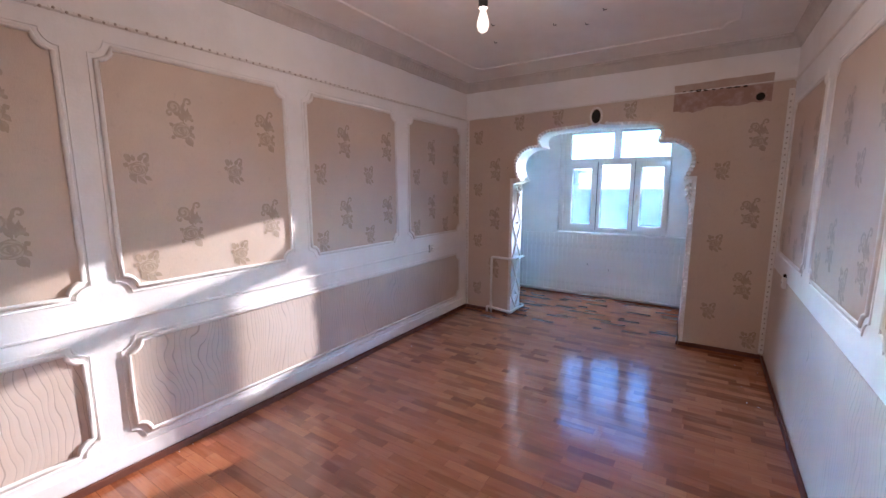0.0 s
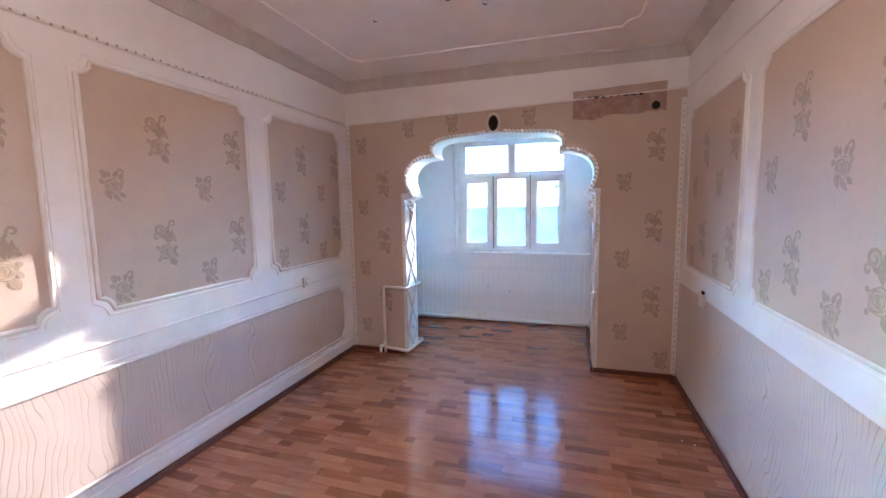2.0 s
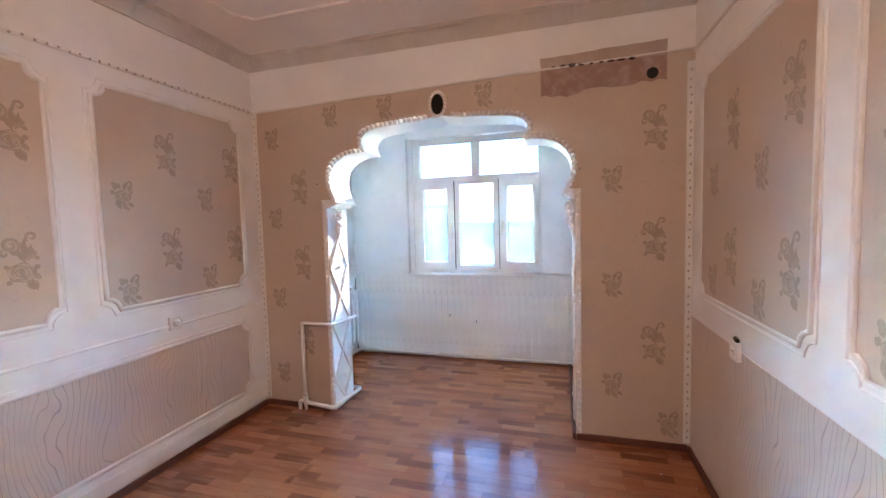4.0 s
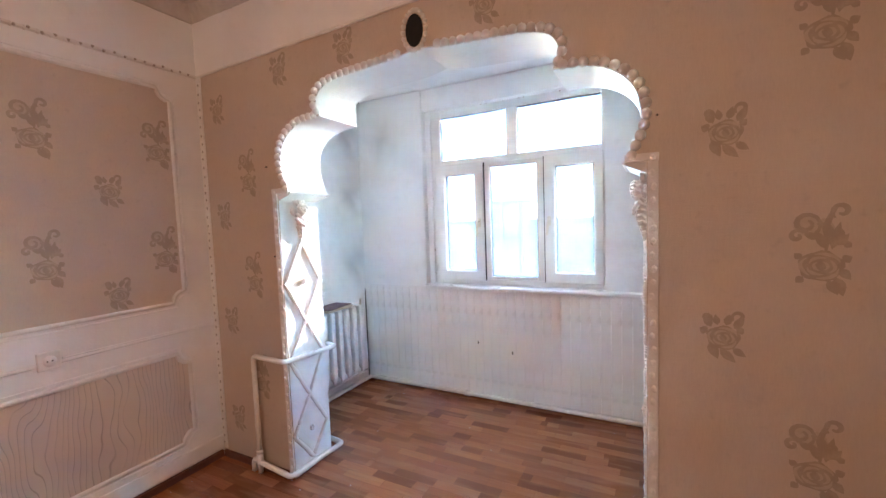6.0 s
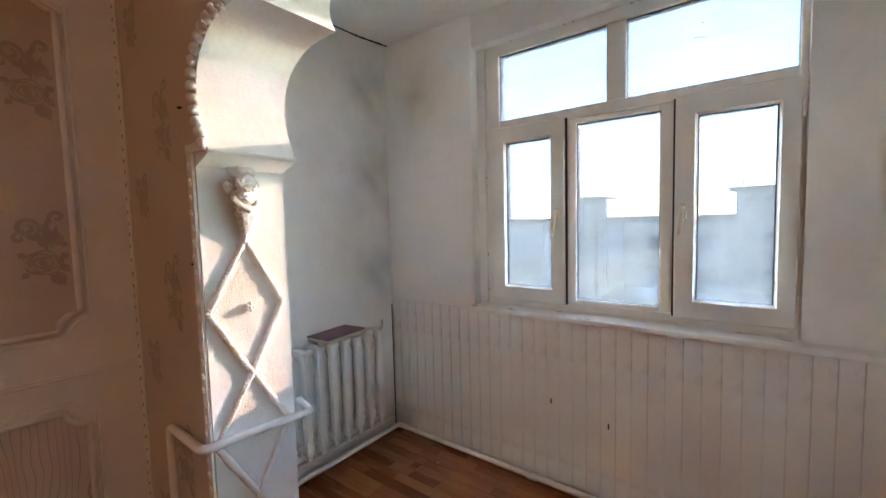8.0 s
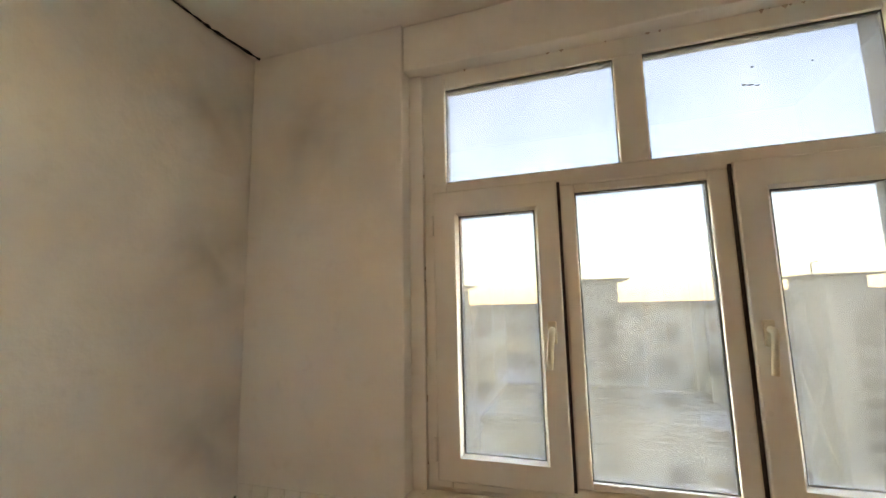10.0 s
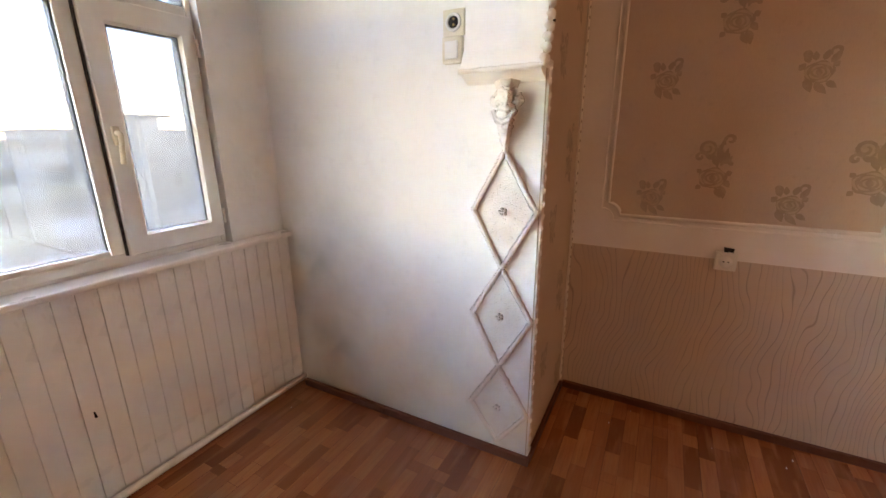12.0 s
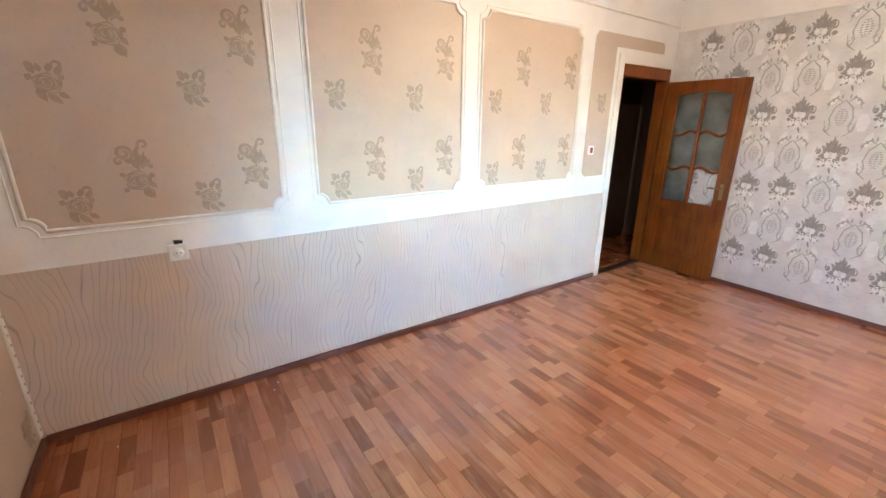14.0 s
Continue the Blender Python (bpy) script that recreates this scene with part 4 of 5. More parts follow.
for i, (a, dz, dx) in enumerate(((2.0, 0.0, 0.0), (-3.0, 0.008, 0.004), (4.0, 0.015, -0.003))):
    bm = bmesh.new()
    box(bm, -0.085 + dx, 0.075 + dx, -0.135, 0.14, dz, dz + 0.0065, 0.001)
    bmesh.ops.transform(bm, matrix=pose(BXL + 0.095, 5.575, 0.783, 0, 0, a), verts=bm.verts[:])
    part("leaflet", bm, PAPER, book, "yellowed curled pages")
bm = bmesh.new()
box(bm, -0.088, 0.080, -0.14, 0.145, 0.0225, 0.0265, 0.001)
bmesh.ops.transform(bm, matrix=pose(BXL + 0.095, 5.575, 0.783, 0, 0, 6), verts=bm.verts[:])
part("cover", bm, COVER, book, "faded maroon cover")

# ---- window ----
window = thing("window_1", ((WX0 + WX1) / 2, 6.2, WZ0), "white plastic window with two sashes and dusty panes darkened to dim the sky", "window", kind="structure")
FY0, FY1 = 6.195, 6.26


def bar(name, x0, x1, z0, z1, parent, y0=FY0, y1=FY1, bev=0.006):
    return part(name, boxed(x0, x1, y0, y1, z0, z1, bevel=bev), PVC, parent)


def ring_frame(name, x0, x1, z0, z1, ix0, ix1, iz0, iz1, parent, y0, y1):
    """A rectangular frame with mitred bevelled bars round an opening."""
    bm = bmesh.new()
    o, i = [(x0, z0), (x1, z0), (x1, z1), (x0, z1)], [(ix0, iz0), (ix1, iz0), (ix1, iz1), (ix0, iz1)]
    s = [(a + (0.010 if a == ix1 else -0.010), b + (0.010 if b == iz1 else -0.010)) for a, b in i]
    rings = [[bm.verts.new((x, y, z)) for x, z in ring] for ring, y in ((o, y1), (o, y0 + 0.004), ([(a + (0.004 if a == x0 else -0.004), b + (0.004 if b == z0 else -0.004)) for a, b in o], y0), (s, y0), (i, y0 + 0.014), (i, y1))]
    for p, q in zip(rings, rings[1:] + rings[:1]):
        for k in range(4):
            bm.faces.new((p[k], p[(k + 1) % 4], q[(k + 1) % 4], q[k]))
    return part(name, bm, PVC, parent)


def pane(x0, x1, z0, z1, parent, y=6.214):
    ob = part("pane", boxed(x0 - 0.008, x1 + 0.008, y, y + 0.005, z0 - 0.008, z1 + 0.008), PANE, parent, "dusty glass darkened to dim the sky behind it")
    # shadow off lets daylight past the darkened glass
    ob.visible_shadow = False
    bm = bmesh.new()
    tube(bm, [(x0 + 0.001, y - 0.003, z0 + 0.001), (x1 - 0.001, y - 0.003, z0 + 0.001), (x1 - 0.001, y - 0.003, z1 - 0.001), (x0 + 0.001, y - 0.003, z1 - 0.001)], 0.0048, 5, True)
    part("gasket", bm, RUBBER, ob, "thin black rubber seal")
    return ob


# outer frame: stiles, head, foot, transom and mullions
bar("stile", WX0, -1.600, WZ0, WZ1, window)
bar("stile", -0.334, WX1, WZ0, WZ1, window)
bar("head", -1.600, -0.334, 2.312, WZ1, window)
bar("foot", -1.600, -0.334, WZ0, 0.978, window)
bar("transom", -1.600, -0.334, 1.905, 1.958, window)
bar("mullion", -1.026, -0.938, 1.958, 2.312, window)
bar("mullion", -1.216, -1.170, 0.978, 1.905, window)
bar("mullion", -0.795, -0.742, 0.978, 1.905, window)
bar("bead_bar", -1.170, -0.795, 0.978, 1.0, window)
bar("bead_bar", -1.170, -0.795, 1.878, 1.905, window)
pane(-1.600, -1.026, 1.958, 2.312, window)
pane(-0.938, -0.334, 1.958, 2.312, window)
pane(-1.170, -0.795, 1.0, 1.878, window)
for name_x, (x0, x1, gx0, gx1, hx) in (("l", (-1.645, -1.224, -1.557, -1.298, -1.260)), ("r", (-0.735, -0.322, -0.652, -0.390, -0.700))):
    sash = ring_frame("sash", x0, x1, 0.965, 1.918, gx0, gx1, 1.050, 1.830, window, FY0 - 0.022, FY1 - 0.02)
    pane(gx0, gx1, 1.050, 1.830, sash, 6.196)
    seam = x1 + 0.004 if name_x == "l" else x0 - 0.0035
    part("seam", boxed(seam - 0.0055, seam + 0.0055, FY0 - 0.006, FY0 + 0.030, 0.968, 1.915), RUBBER, sash, "dark gap beside the sash")
    bm = bmesh.new()
    box(bm, hx - 0.013, hx + 0.013, FY0 - 0.034, FY0 - 0.021, 1.40, 1.47, 0.004)
    tube(bm, bends([(hx, FY0 - 0.03, 1.445), (hx, FY0 - 0.062, 1.443), (hx - 0.012, FY0 - 0.064, 1.330)], 0.014), 0.0095, 8)
    part("handle", bm, IVORY, sash, "ivory plastic lever handle", True)
    hinge_x = x0 - 0.006 if name_x == "l" else x1 + 0.006
    for z in (1.06, 1.80):
        part("hinge", tubed([(hinge_x, FY0 - 0.02, z - 0.035), (hinge_x, FY0 - 0.02, z + 0.035)], 0.008, seg=8), PVC, sash)
bm = bmesh.new()
for x, z, w in ((-0.655, 2.155, 0.010), (-0.672, 2.158, 0.006), (-0.638, 2.15, 0.007), (-0.645, 2.21, 0.004), (-0.50, 2.2, 0.003)):
    blob(bm, (x, 6.2125, z), w, 0.0008, 0.003, 1, 0.5)
tagged(part("dirt_specks", bm, RUBBER), "dark dirt specks stuck on the window pane", "dirt", kind="stuff")
bm = bmesh.new()
for i in range(60):
    t = random.random()
    x, z = random.choice(((WX0 - 0.006, WZ0 + t * (WZ1 - WZ0)), (WX1 + 0.008, WZ0 + t * (WZ1 - WZ0)), (WX0 + t * (WX1 - WX0), WZ1 - 0.006), (WX0 + t * (WX1 - WX0), WZ1 - 0.003)))
    blob(bm, (x, FY0 - 0.002, z), random.uniform(0.003, 0.012), 0.005, random.uniform(0.005, 0.018), 1, 0.5)
tagged(part("foam_seal", bm, PATCH_WHITE), "ragged filler crumbling round the window frame", "filler", kind="stuff")

# ---- switches and sockets ----


def plate(bm, c, n, w, h, d, bevel=0.006):
    x, y, z = c
    if abs(n[0]):
        a, b = sorted((x, x + n[0] * d))
        box(bm, a, b, y - w / 2, y + w / 2, z - h / 2, z + h / 2, bevel)
    else:
        a, b = sorted((y, y + n[1] * d))
        box(bm, x - w / 2, x + w / 2, a, b, z - h / 2, z + h / 2, bevel)


def socket(c, n, label, group="sockets"):
    t = thing("wall_socket", c, label, "socket", group)
    bm = bmesh.new()
    plate(bm, c, n, 0.085, 0.085, 0.022)
    part("cover_plate", bm, PVC, t)
    q = Vector(c) + Vector(n) * 0.022
    bm = bmesh.new()
    tube(bm, [q - Vector(n) * 0.004, q + Vector(n) * 0.0025], 0.026, 16)
    part("insert", bm, GLOSS, t, "", True)
    # raised black dots paint the dark of the pin holes
    for dy in (-0.009, 0.009):
        bm = bmesh.new()
        s = q + (Vector((0, dy, 0)) if n[0] else Vector((dy, 0, 0)))
        tube(bm, [s, s + Vector(n) * 0.0035], 0.0035, 6)
        part("pin_hole", bm, BLACK, t)
    return t


s = socket((XR - 0.003, 4.02, 0.862), (-1, 0, 0), "white wall socket with a black stub of cable on top")
part("cable_stub", tubed([(XR - 0.008, 4.02, 0.90), (XR - 0.012, 4.03, 0.918), (XR - 0.016, 3.995, 0.914)], 0.010, seg=7), BLACK, s, "black cable stub")
s = socket((XL + 0.001, 3.90, 0.888), (1, 0, 0), "white wall socket with a cable along the rail")
part("cable", tubed([(XL + 0.012, 3.95, 0.886), (XL + 0.010, 4.68, 0.878)], 0.004, seg=6), GLOSS, s, "thin white cable")
sw = thing("light_switch", (XR, 0.78, 1.275), "white light switch with a red key by the door", "light switch")
part("cover_plate", boxed(XR - 0.015, XR - 0.003, 0.74, 0.82, 1.235, 1.315, bevel=0.004), PVC, sw)
part("key", boxed(XR - 0.022, XR - 0.015, 0.765, 0.795, 1.25, 1.30, bevel=0.003), RED, sw, "red key")
sw = thing("balcony_switch", (BXR, 5.081, 1.72), "ivory double fitting with an open round socket over a rocker switch", "light switch")
part("cover_plate", boxed(BXR - 0.028, BXR, 5.040, 5.122, 1.690, 1.785, bevel=0.006), IVORY, sw)
part("key", boxed(BXR - 0.036, BXR - 0.027, 5.054, 5.108, 1.705, 1.768, bevel=0.004), PVC, sw)
part("socket_plate", boxed(BXR - 0.012, BXR, 5.036, 5.126, 1.788, 1.880, bevel=0.005), IVORY, sw, "ivory plate of the open socket")
bm = bmesh.new()
ring = [(BXR - 0.0135, 5.081 + 0.027 * math.cos(k * math.pi / 12), 1.835 + 0.027 * math.sin(k * math.pi / 12)) for k in range(24)]
tube(bm, ring, 0.006, 8, True)
part("socket_rim", bm, PVC, sw, "", True)
# socket is not hollow; a black disc paints its dark inside
bm = bmesh.new()
tube(bm, [(BXR - 0.010, 5.081, 1.835), (BXR - 0.0135, 5.081, 1.835)], 0.021, 18)
part("socket_hole", bm, BLACK, sw, "flat black disc standing in for the open socket behind the contacts", True)
for dz in (-0.010, 0.010):
    part("contact", tubed([(BXR - 0.012, 5.078, 1.835 + dz), (BXR - 0.020, 5.078, 1.835 + dz)], 0.0045, seg=8), STEEL, sw, "bare brass contact")

# ---- damp stains on the balcony plaster ----
n = Net("damp_stain")
mid = n.add("ShaderNodeVectorMath", operation="LENGTH")
n.put(n.pos, mid.inputs[0])
reach = n.ramp(mid.outputs["Value"], 0.04, 0.30, 1, 0)
grey = n.ramp(n.math("ADD", n.noise(7, 6, 0.65), n.math("MULTIPLY", reach, 0.25)), 0.45, 0.95, 0, 0.15)
n.put(n.math("MULTIPLY", reach, grey), n.b.inputs["Alpha"])
DAMP = n.finish((0.36, 0.34, 0.31), 0.8)


def damp_stain(c, normal_x):
    """A thin film of damp on a wall that faces along x or y."""
    bm = bmesh.new()
    box(bm, *((-0.0008, 0.0008, -0.3, 0.3) if normal_x else (-0.3, 0.3, -0.0008, 0.0008)), -0.3, 0.3)
    ob = part("damp_stain", bm, DAMP)
    ob.location = c
    tagged(ob, "grey blotchy damp stain on the whitewashed plaster", "stain", kind="structure")


for c, side in (((BXR - 0.0015, 5.81, 0.31), True), ((BXR - 0.0015, 5.92, 0.78), True), ((BXL + 0.0015, 5.93, 2.24), True), ((BXL + 0.0015, 5.96, 1.72), True), ((BXL + 0.0015, 5.97, 1.10), True), ((-2.13, YW - 0.0055, 2.22), False)):
    damp_stain(c, side)

# ---- hanging bulb ----
lamp = thing("hanging_bulb", (-0.76, 1.775, 2.2), "bare lit bulb hanging in a black holder from the ceiling", "lamp")
part("cord", tubed([(-0.76, 1.775, CEIL), (-0.76, 1.775, 2.385)], 0.0045, seg=6), BLACK, lamp, "black twisted cord")
part("holder", tubed([(-0.76, 1.775, 2.395), (-0.76, 1.775, 2.375), (-0.76, 1.775, 2.325)], 0.02, seg=14), BLACK, lamp, "black plastic holder")
bm = bmesh.new()
prof = [(0.012, 2.328), (0.013, 2.310), (0.019, 2.292), (0.025, 2.272), (0.026, 2.256), (0.021, 2.238), (0.010, 2.228)]
rings = [[bm.verts.new((-0.76 + r * math.cos(k * math.pi / 8), 1.775 + r * math.sin(k * math.pi / 8), z)) for k in range(16)] for r, z in prof]
for p, q in zip(rings, rings[1:]):
    for k in range(16):
        bm.faces.new((p[k], p[(k + 1) % 16], q[(k + 1) % 16], q[k]))
bm.faces.new(rings[-1])
bulb = part("bulb", bm, BULBGLASS, lamp, "glowing warm bulb", True)
bulb.visible_shadow = False

# ---- doorway, door and hall ----
trim = thing("door_trim", (XR, DOOR1, 0), "white plaster trim round the doorway", "door trim", kind="structure")
part("upright", boxed(XR - 0.014, XR, DOOR1 - 0.004, DOOR1 + 0.075, 0, DOORTOP + 0.075, bevel=0.005), WHITE, trim)
part("top_bar", boxed(XR - 0.014, XR, DOOR0 + 0.01, DOOR1 - 0.004, DOORTOP - 0.004, DOORTOP + 0.075, bevel=0.005), WHITE, trim)
frame_1 = thing("door_1", (XR, DOOR0, 0), "open orange-brown wooden door with wavy glazing bars", "door", kind="structure")
part("jamb", boxed(XR + 0.0, XR + 0.11, DOOR0, DOOR0 + 0.05, 0, DOORTOP, bevel=0.004), DOORWOOD, frame_1)
part("jamb", boxed(XR + 0.004, XR + 0.11, DOOR1 - 0.03, DOOR1, 0, DOORTOP, bevel=0.004), DOORWOOD, frame_1)
part("head", boxed(XR + 0.0, XR + 0.11, DOOR0 + 0.05, DOOR1 - 0.03, DOORTOP - 0.105, DOORTOP, bevel=0.004), DOORWOOD, frame_1)

# the leaf lies back near the far wall: hinge at x = 0.64, free edge at x = -0.09
LX0, LX1, LY0, LY1, LZ0, LZ1 = -0.095, 0.632, -0.362, -0.322, 0.012, 1.905
leaf = part("leaf", boxed(LX1 - 0.115, LX1, LY0, LY1, LZ0, LZ1, bevel=0.004), DOORWOOD, frame_1, "orange-brown stile")
part("stile", boxed(LX0, LX0 + 0.115, LY0, LY1, LZ0, LZ1, bevel=0.004), DOORWOOD, leaf)
G0, G1 = LX0 + 0.115, LX1 - 0.115


def arched_rail(z0, z1, rise, up=True):
    """A rail whose one edge swells in a bow."""
    n = 14
    bow = [(G0 + (G1 - G0) * i / n, rise * math.sin(math.pi * i / n)) for i in range(n + 1)]
    if up:
        pts = [(x, z0 + d) for x, d in bow] + [(G1, z1), (G0, z1)]
    else:
        pts = [(G0, z0), (G1, z0)] + [(x, z1 + d) for x, d in bow[::-1]]
    bm = bmesh.new()
    prism(bm, pts, "y", LY0, LY1)
    return bm


part("top_rail", arched_rail(LZ1 - 0.135, LZ1, 0.035), DOORWOOD, leaf)
part("lock_rail", arched_rail(0.66, 0.75, 0.0, False), DOORWOOD, leaf)
part("foot_rail", boxed(G0, G1, LY0, LY1, LZ0, 0.19, bevel=0.003), DOORWOOD, leaf)
bm = bmesh.new()
box(bm, G0, G1, LY0 + 0.012, LY1 - 0.012, 0.19, 0.66)
box(bm, G0 + 0.05, G1 - 0.05, LY0 + 0.006, LY1 - 0.006, 0.24, 0.60, 0.012)
part("panel", bm, DOORWOOD, leaf, "raised wooden panel")
CX = (G0 + G1) / 2
part("glazing_bar", boxed(CX - 0.014, CX + 0.014, LY0 + 0.002, LY1 - 0.002, 0.75, LZ1 - 0.11, bevel=0.003), DOORWOOD, leaf)
for zz in (1.085, 1.425):
    for s, (a, b) in enumerate(((G0, CX - 0.014), (CX + 0.014, G1))):
        pts = [(a + (b - a) * i / 8, LY0 + 0.02, zz + 0.022 * math.sin(2 * math.pi * i / 8) * (1 if s else -1)) for i in range(9)]
        bm = bmesh.new()
        tube(bm, pts, 0.014, 6)
        part("glazing_bar", bm, DOORWOOD, leaf)
for a, b in ((G0, CX - 0.014), (CX + 0.014, G1)):
    for z0, z1 in ((0.75, 1.085), (1.085, 1.425), (1.425, LZ1 - 0.11)):
        missing = a == G0 and z0 == 0.75
        if not missing:
            ob = part("door_pane", boxed(a, b, LY0 + 0.017, LY0 + 0.022, z0, z1), FROSTED, leaf, "greyish patterned glass")
bm = bmesh.new()
box(bm, LX0 + 0.038, LX0 + 0.070, LY1, LY1 + 0.005, 0.82, 0.97, 0.002)
tube(bm, bends([(LX0 + 0.055, LY1, 0.93), (LX0 + 0.055, LY1 + 0.045, 0.93), (LX0 + 0.155, LY1 + 0.048, 0.928)], 0.014), 0.008, 8)
part("door_handle", bm, STEEL, leaf, "worn brass-coloured lever handle", True)

hall = thing("hall_walls", (1.5, 0, 0), "hall walls beyond the door, toned dark brown for the gloom", "wall", kind="structure")
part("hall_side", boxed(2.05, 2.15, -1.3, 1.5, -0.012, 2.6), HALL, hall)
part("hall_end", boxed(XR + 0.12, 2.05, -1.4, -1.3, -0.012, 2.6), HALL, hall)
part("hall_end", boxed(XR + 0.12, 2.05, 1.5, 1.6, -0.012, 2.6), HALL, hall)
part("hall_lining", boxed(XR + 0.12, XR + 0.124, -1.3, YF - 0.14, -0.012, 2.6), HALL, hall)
tagged(part("hall_ceiling", boxed(XR + 0.12, 2.15, -1.4, 1.6, 2.6, 2.7), HALL), "hall ceiling, toned dark brown for the gloom", "ceiling", kind="structure")
tagged(part("hall_floor", boxed(XR + 0.12, 2.15, -1.4, 1.6, -0.06, -0.001), LAMINATE), "laminate floor of the dim hall", "floor", kind="structure")
wardrobe = thing("wardrobe", (1.7, -0.6, 0), "dark brown wooden wardrobe in the dim hall", "wardrobe")
part("body", boxed(1.45, 2.04, -1.2, 0.15, 0, 2.0, bevel=0.006), CABINET, wardrobe)
for y in (-1.19, -0.51):
    part("wardrobe_door", boxed(1.43, 1.449, y, y + 0.66, 0.08, 1.95, bevel=0.004), CABINET, wardrobe)

# ---- prints on the far wall ----


def dark_bouquet():
    """A dark bouquet with a leafy spike on top and pale open blooms at its foot."""
    bm = bmesh.new()
    for k in range(9):
        a = k * 2 * math.pi / 9 + 0.3
        r = random.uniform(0.022, 0.034)
        ink_blot(bm, 0.058 * math.cos(a), 0.012 + 0.044 * math.sin(a), r, r * 0.85, 0.2, 4, k * 1.3, 12)
    ink_leaf(bm, 0.0, 0.035, 1.57, 0.105, 0.020)
    for i in range(15):
        a = i * 2 * math.pi / 15 + 0.2
        reach = 0.070 + 0.018 * math.sin(i * 2.4)
        ink_leaf(bm, reach * math.cos(a), 0.01 + 0.8 * reach * math.sin(a), a + random.uniform(-0.6, 0.6), random.uniform(0.03, 0.055), random.uniform(0.009, 0.015))
    for s in (-1, 1):
        for j in range(3):
            ink_leaf(bm, s * (0.010 + 0.016 * j), 0.062 - 0.008 * j, 1.57 - s * (0.35 + 0.3 * j), 0.055, 0.011)
        ink_strip(bm, curl(s * 0.100, 0.045, 0.026, 1.0, 2.0, -s), (0.006, 0.002))
    lift(bm, 0, 0.0, 0)
    mark = len(bm.faces)
    for u, v, r in ((0.0, -0.030, 0.040), (0.058, -0.034, 0.030), (-0.058, -0.030, 0.032), (0.030, 0.014, 0.024), (-0.032, 0.018, 0.024)):
        for k in range(6):
            ink_leaf(bm, u, v, k * math.pi / 3 + u * 40, r * random.uniform(0.9, 1.1), r * 0.36)
    lift(bm, mark, 0.0008, 1)
    mark = len(bm.faces)
    for u, v, r in ((0.0, -0.030, 0.040), (0.058, -0.034, 0.030), (-0.058, -0.030, 0.032)):
        for k in range(2):
            ink_strip(bm, [(u + r * (0.35 + 0.35 * k) * math.cos(t + k), v + r * (0.35 + 0.35 * k) * math.sin(t + k)) for t in [0.35 * j for j in range(8)]], (0.0036, 0.001))
    lift(bm, mark, 0.0016, 0)
    for v in bm.verts:
        v.co.y, v.co.z = v.co.y * 0.80, v.co.z * 1.22
    return mesh_of("damask_print", bm, [DAMASK_INK, DAMASK_PEARL])


def lined_bell():
    """A bell of fine lines inside an ogee scroll, with pale fans at its shoulders."""
    bm = bmesh.new()
    for i in range(8):
        w = 0.052 * math.sin(math.pi * (i + 1.2) / 9.5)
        for j in range(3):
            u = w * (j - 1) * 0.7
            ink_strip(bm, [(u - w * 0.3, -0.05 + i * 0.014), (u, -0.046 + i * 0.014), (u + w * 0.3, -0.05 + i * 0.014)], (0.0042, 0.001))
    for s in (-1, 1):
        ink_strip(bm, [(s * 0.06, -0.06), (s * 0.088, -0.01), (s * 0.066, 0.06), (0.0, 0.11)], (0.006, 0.003))
        ink_strip(bm, curl(s * 0.095, -0.07, 0.03, 1.0, 1.5, s), (0.005, 0.002))
        ink_strip(bm, [(s * 0.02, 0.10), (s * 0.07, 0.125), (s * 0.115, 0.10), (s * 0.125, 0.05)], (0.007, 0.002))
        ink_strip(bm, [(s * 0.12, -0.02), (s * 0.10, -0.09), (s * 0.04, -0.125)], (0.006, 0.002))
        for j in range(4):
            ink_leaf(bm, s * (0.03 + 0.025 * j), 0.115 - 0.004 * j * j, 1.57 - s * 0.4 * j, 0.035, 0.008)
    lift(bm, 0, 0.0008, 0)
    mark = len(bm.faces)
    for s in (-1, 1):
        for k in range(7):
            a = 1.57 - s * (0.2 + 0.36 * k)
            ink_leaf(bm, s * 0.066, 0.118, a, 0.062, 0.012)
    ink_blot(bm, 0.164, -0.035, 0.046, 0.058, 0.10, 6, 0.5)
    lift(bm, mark, 0.0, 1)
    for v in bm.verts:
        v.co.y, v.co.z = v.co.y * 0.80, v.co.z * 1.15
    return mesh_of("damask_print", bm, [DAMASK_PALE, DAMASK_PEARL])


DARK, BELL = dark_bouquet(), lined_bell()
far_paper = [o for o in wall_far.children if o.name.startswith("wallpaper")][0]
for k in range(-2, 11):
    x = 0.06 - 0.2625 * k
    for r in range(8):
        z = 0.335 + 0.3085 * (r - 1)
        if XL + 0.12 < x < XR - 0.1 and 0.15 < z < 2.25:
            dark = (r % 2 == 0) if k % 3 == 0 else (r % 2 == 1)
            shared("damask_print", DARK if dark else BELL, (x, YF + 0.0045, z), far_paper, math.pi / 2)

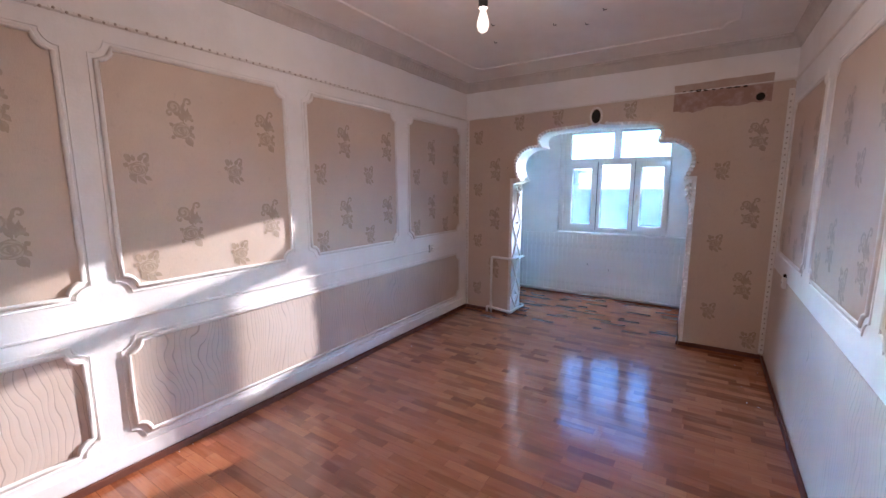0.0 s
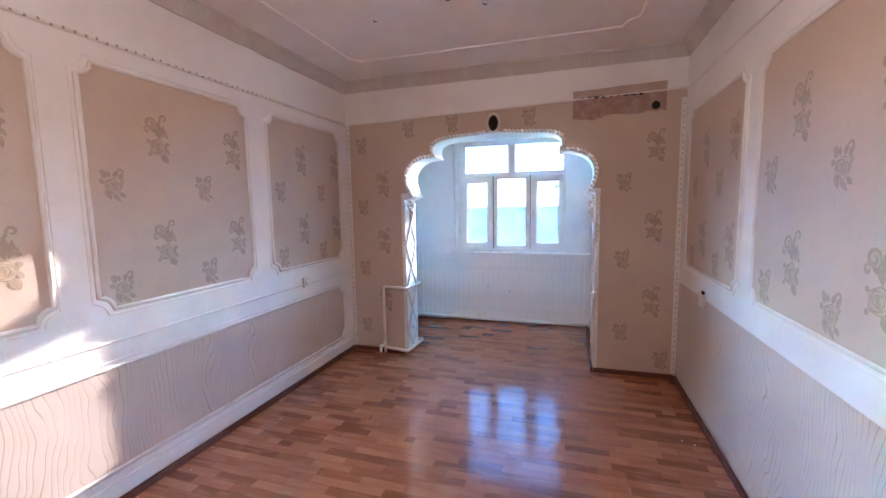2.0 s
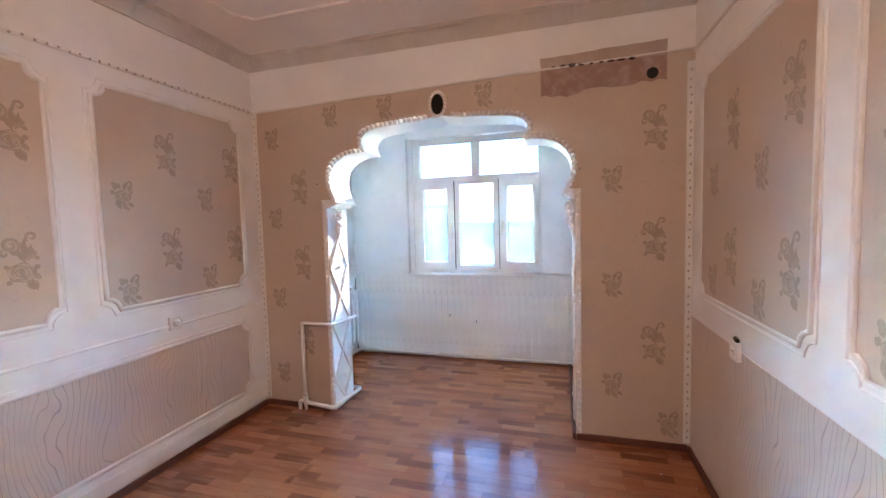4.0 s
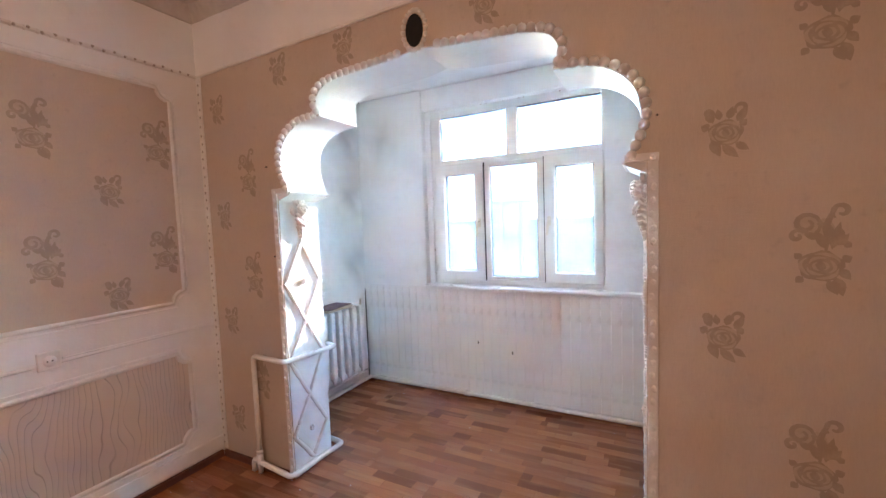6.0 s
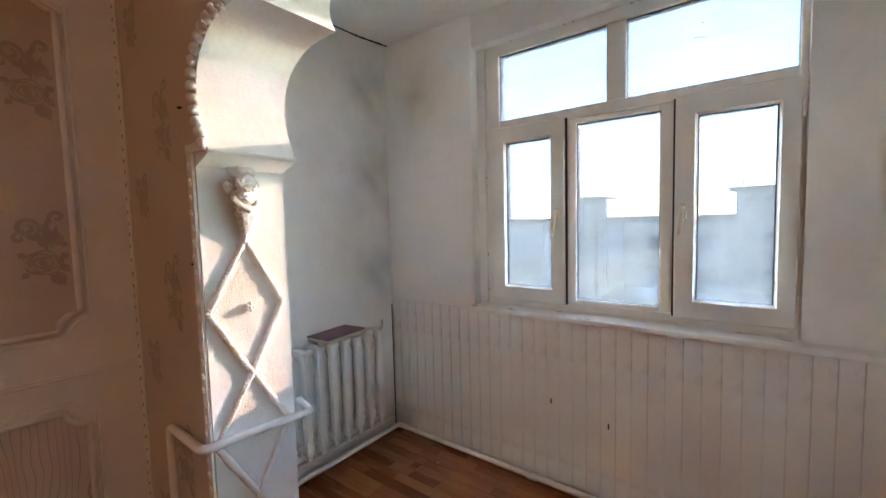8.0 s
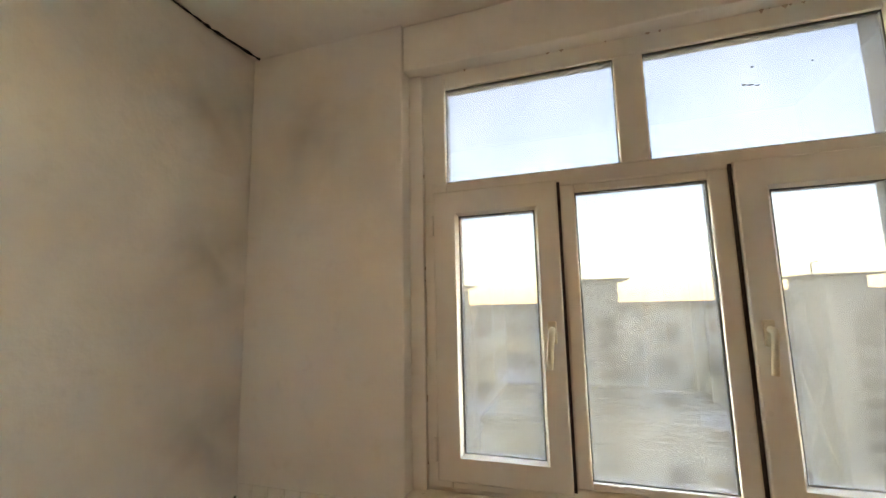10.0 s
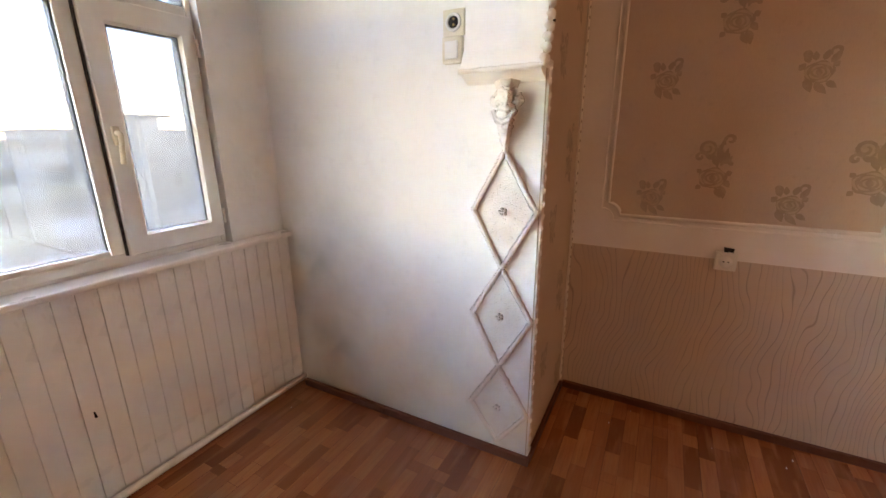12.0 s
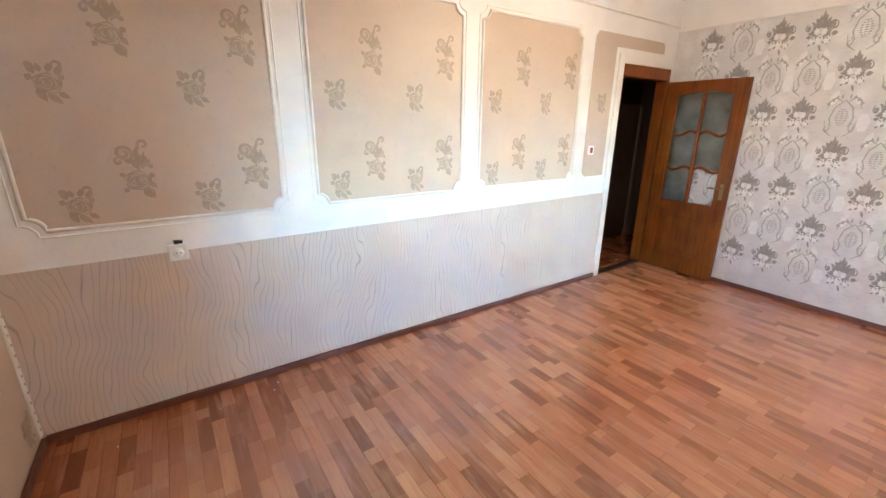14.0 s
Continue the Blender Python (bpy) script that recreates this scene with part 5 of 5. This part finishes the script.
# ---- blocks of flats opposite ----
HB = 44.0
block = thing("apartment_building", (2, HB, -14), "long pale five-storey block of flats facing the window", "building")
part("wall", boxed(-34, 40, HB, HB + 11, -14, 0.95), CONCRETE, block)
part("roof", boxed(-34.4, 40.4, HB - 0.6, HB + 11.4, 0.95, 1.3), FELT, block, "dark overhanging roof edge")
for x0, x1, top in ((-15.7, -12.0, 3.05), (-1.4, 2.2, 3.2), (16.0, 19.0, 3.0)):
    t = part("stair_tower", boxed(x0, x1, HB - 1.4, HB + 3, -14, top), TOWER, block, "plain stair tower rising past the roof")
    part("tower_roof", boxed(x0 - 0.5, x1 + 0.9, HB - 1.8, HB + 3.2, top, top + 0.16), FELT, t)
    for i in range(9):
        part("stair_window", boxed(x0 + 1.8, x0 + 3.2, HB - 1.43, HB - 1.38, -12.2 + i * 1.43, -11.45 + i * 1.43), FARGLASS, t)
        part("stair_ledge", boxed(x0 + 1.7, x0 + 3.3, HB - 1.50, HB - 1.38, -12.32 + i * 1.43, -12.2 + i * 1.43), CONCRETE, t)
    tagged(part("roof_antenna", tubed([(x0 + 0.4, HB, top), (x0 + 0.4, HB, top + 1.1), (x0 + 0.9, HB, top + 1.2)], 0.05, seg=5), FELT), "thin rooftop aerial on the stair tower", "antenna", "rooftop aerials")
bm = bmesh.new()
box(bm, -0.75, 0.75, -0.05, 0.0, 0.0, 1.35)
for x in (-0.78, -0.30, 0.20, 0.68):
    box(bm, x, x + 0.11, -0.10, -0.05, 0.0, 1.35, 0, 1)
for z in (-0.05, 0.92, 1.28):
    box(bm, -0.78, 0.79, -0.10, -0.05, z, z + 0.11, 0, 1)
box(bm, -0.9, 0.9, -0.22, -0.02, -0.14, -0.06, 0, 1)
FARWIN = mesh_of("window", bm, [FARGLASS, PVC])
bm = bmesh.new()
box(bm, -1.6, 1.6, -1.2, 0.0, -0.15, 0.0)
box(bm, -1.6, 1.6, -1.2, -1.12, 0.0, 1.0)
for x in (-1.6, 1.52):
    box(bm, x, x + 0.08, -1.12, 0.0, 0.0, 1.0)
for x in (-1.6, -0.4, 0.75, 1.5):
    box(bm, x, x + 0.1, -1.2, -1.1, 1.0, 2.5)
for z in (-0.1, 0.55):
    box(bm, -1.62, 1.62, -1.23, -1.2, z, z + 0.06)
FARBALCS = [mesh_of("balcony", bm.copy(), m) for m in (CONCRETE, PANEL_BLUE, PANEL_OCHRE)]
bm.free()
for fl in range(5):
    z = -13.2 + fl * 2.85
    for i in range(23):
        x = -32.5 + i * 3.2
        if any(a - 0.9 < x < b + 0.9 for a, b in ((-15.7, -12.0), (-1.4, 2.2), (16.0, 19.0))):
            continue
        shared("window", FARWIN, (x, HB, z), block)
        if i % 3 != 0:
            shared("balcony", FARBALCS[(i * 5 + fl * 7) % 3], (x, HB, z - 0.95), block)
far_block = thing("apartment_building", (60, 130, -14), "distant pale block of flats on the skyline", "building")
part("wall", boxed(35, 75, 120, 132, -14, 2.6), CONCRETE, far_block)
part("roof", boxed(34.5, 75.5, 119.5, 132.5, 2.6, 3.1), FELT, far_block)

# ---- floor boards and crumbs ----
boards = {}


def floor_board(length):
    key = round(length, 2)
    if key not in boards:
        bm = bmesh.new()
        box(bm, 0, key, 0.0004, 0.1919, -0.0115, 0.0, 0.0)
        top = [e for e in bm.edges if all(v.co.z > -0.001 for v in e.verts)]
        bmesh.ops.bevel(bm, geom=top, offset=0.0006, segments=1, affect="EDGES")
        boards[key] = mesh_of("board", bm, LAMINATE)
    return boards[key]


y, row = YF, 0
while y < YW:
    lo, hi = (XL, XR) if y < YA else (BXL, BXR)
    if YA - 0.19 < y < YA:
        lo, hi = XL, XR
    x = lo - (row * 0.43) % 1.29
    while x < hi:
        a, b = max(x, lo), min(x + 1.288, hi)
        if b - a > 0.03:
            shared("board", floor_board(b - a), (a, y, 0), floor)
        x += 1.29
    y += 0.1923
    row += 1
bm = bmesh.new()
for i in range(46):
    x, y = random.choice(((random.uniform(-2.0, -1.5), random.uniform(4.2, 5.4)), (random.uniform(-2.35, -0.1), random.uniform(5.1, 6.05)), (XL + 0.03 + abs(random.gauss(0, 0.10)), random.uniform(0.4, 4.5)), (random.uniform(0.3, 0.62), random.uniform(1, 4.6))))
    r = random.uniform(0.001, 0.0032)
    blob(bm, (x, y, r * 0.6), r * random.uniform(1, 2.5), r, r * 0.7, 1, 0.5)
tagged(part("plaster_crumbs", bm, CRUMB), "white plaster crumbs scattered on the floor", "debris", kind="stuff")
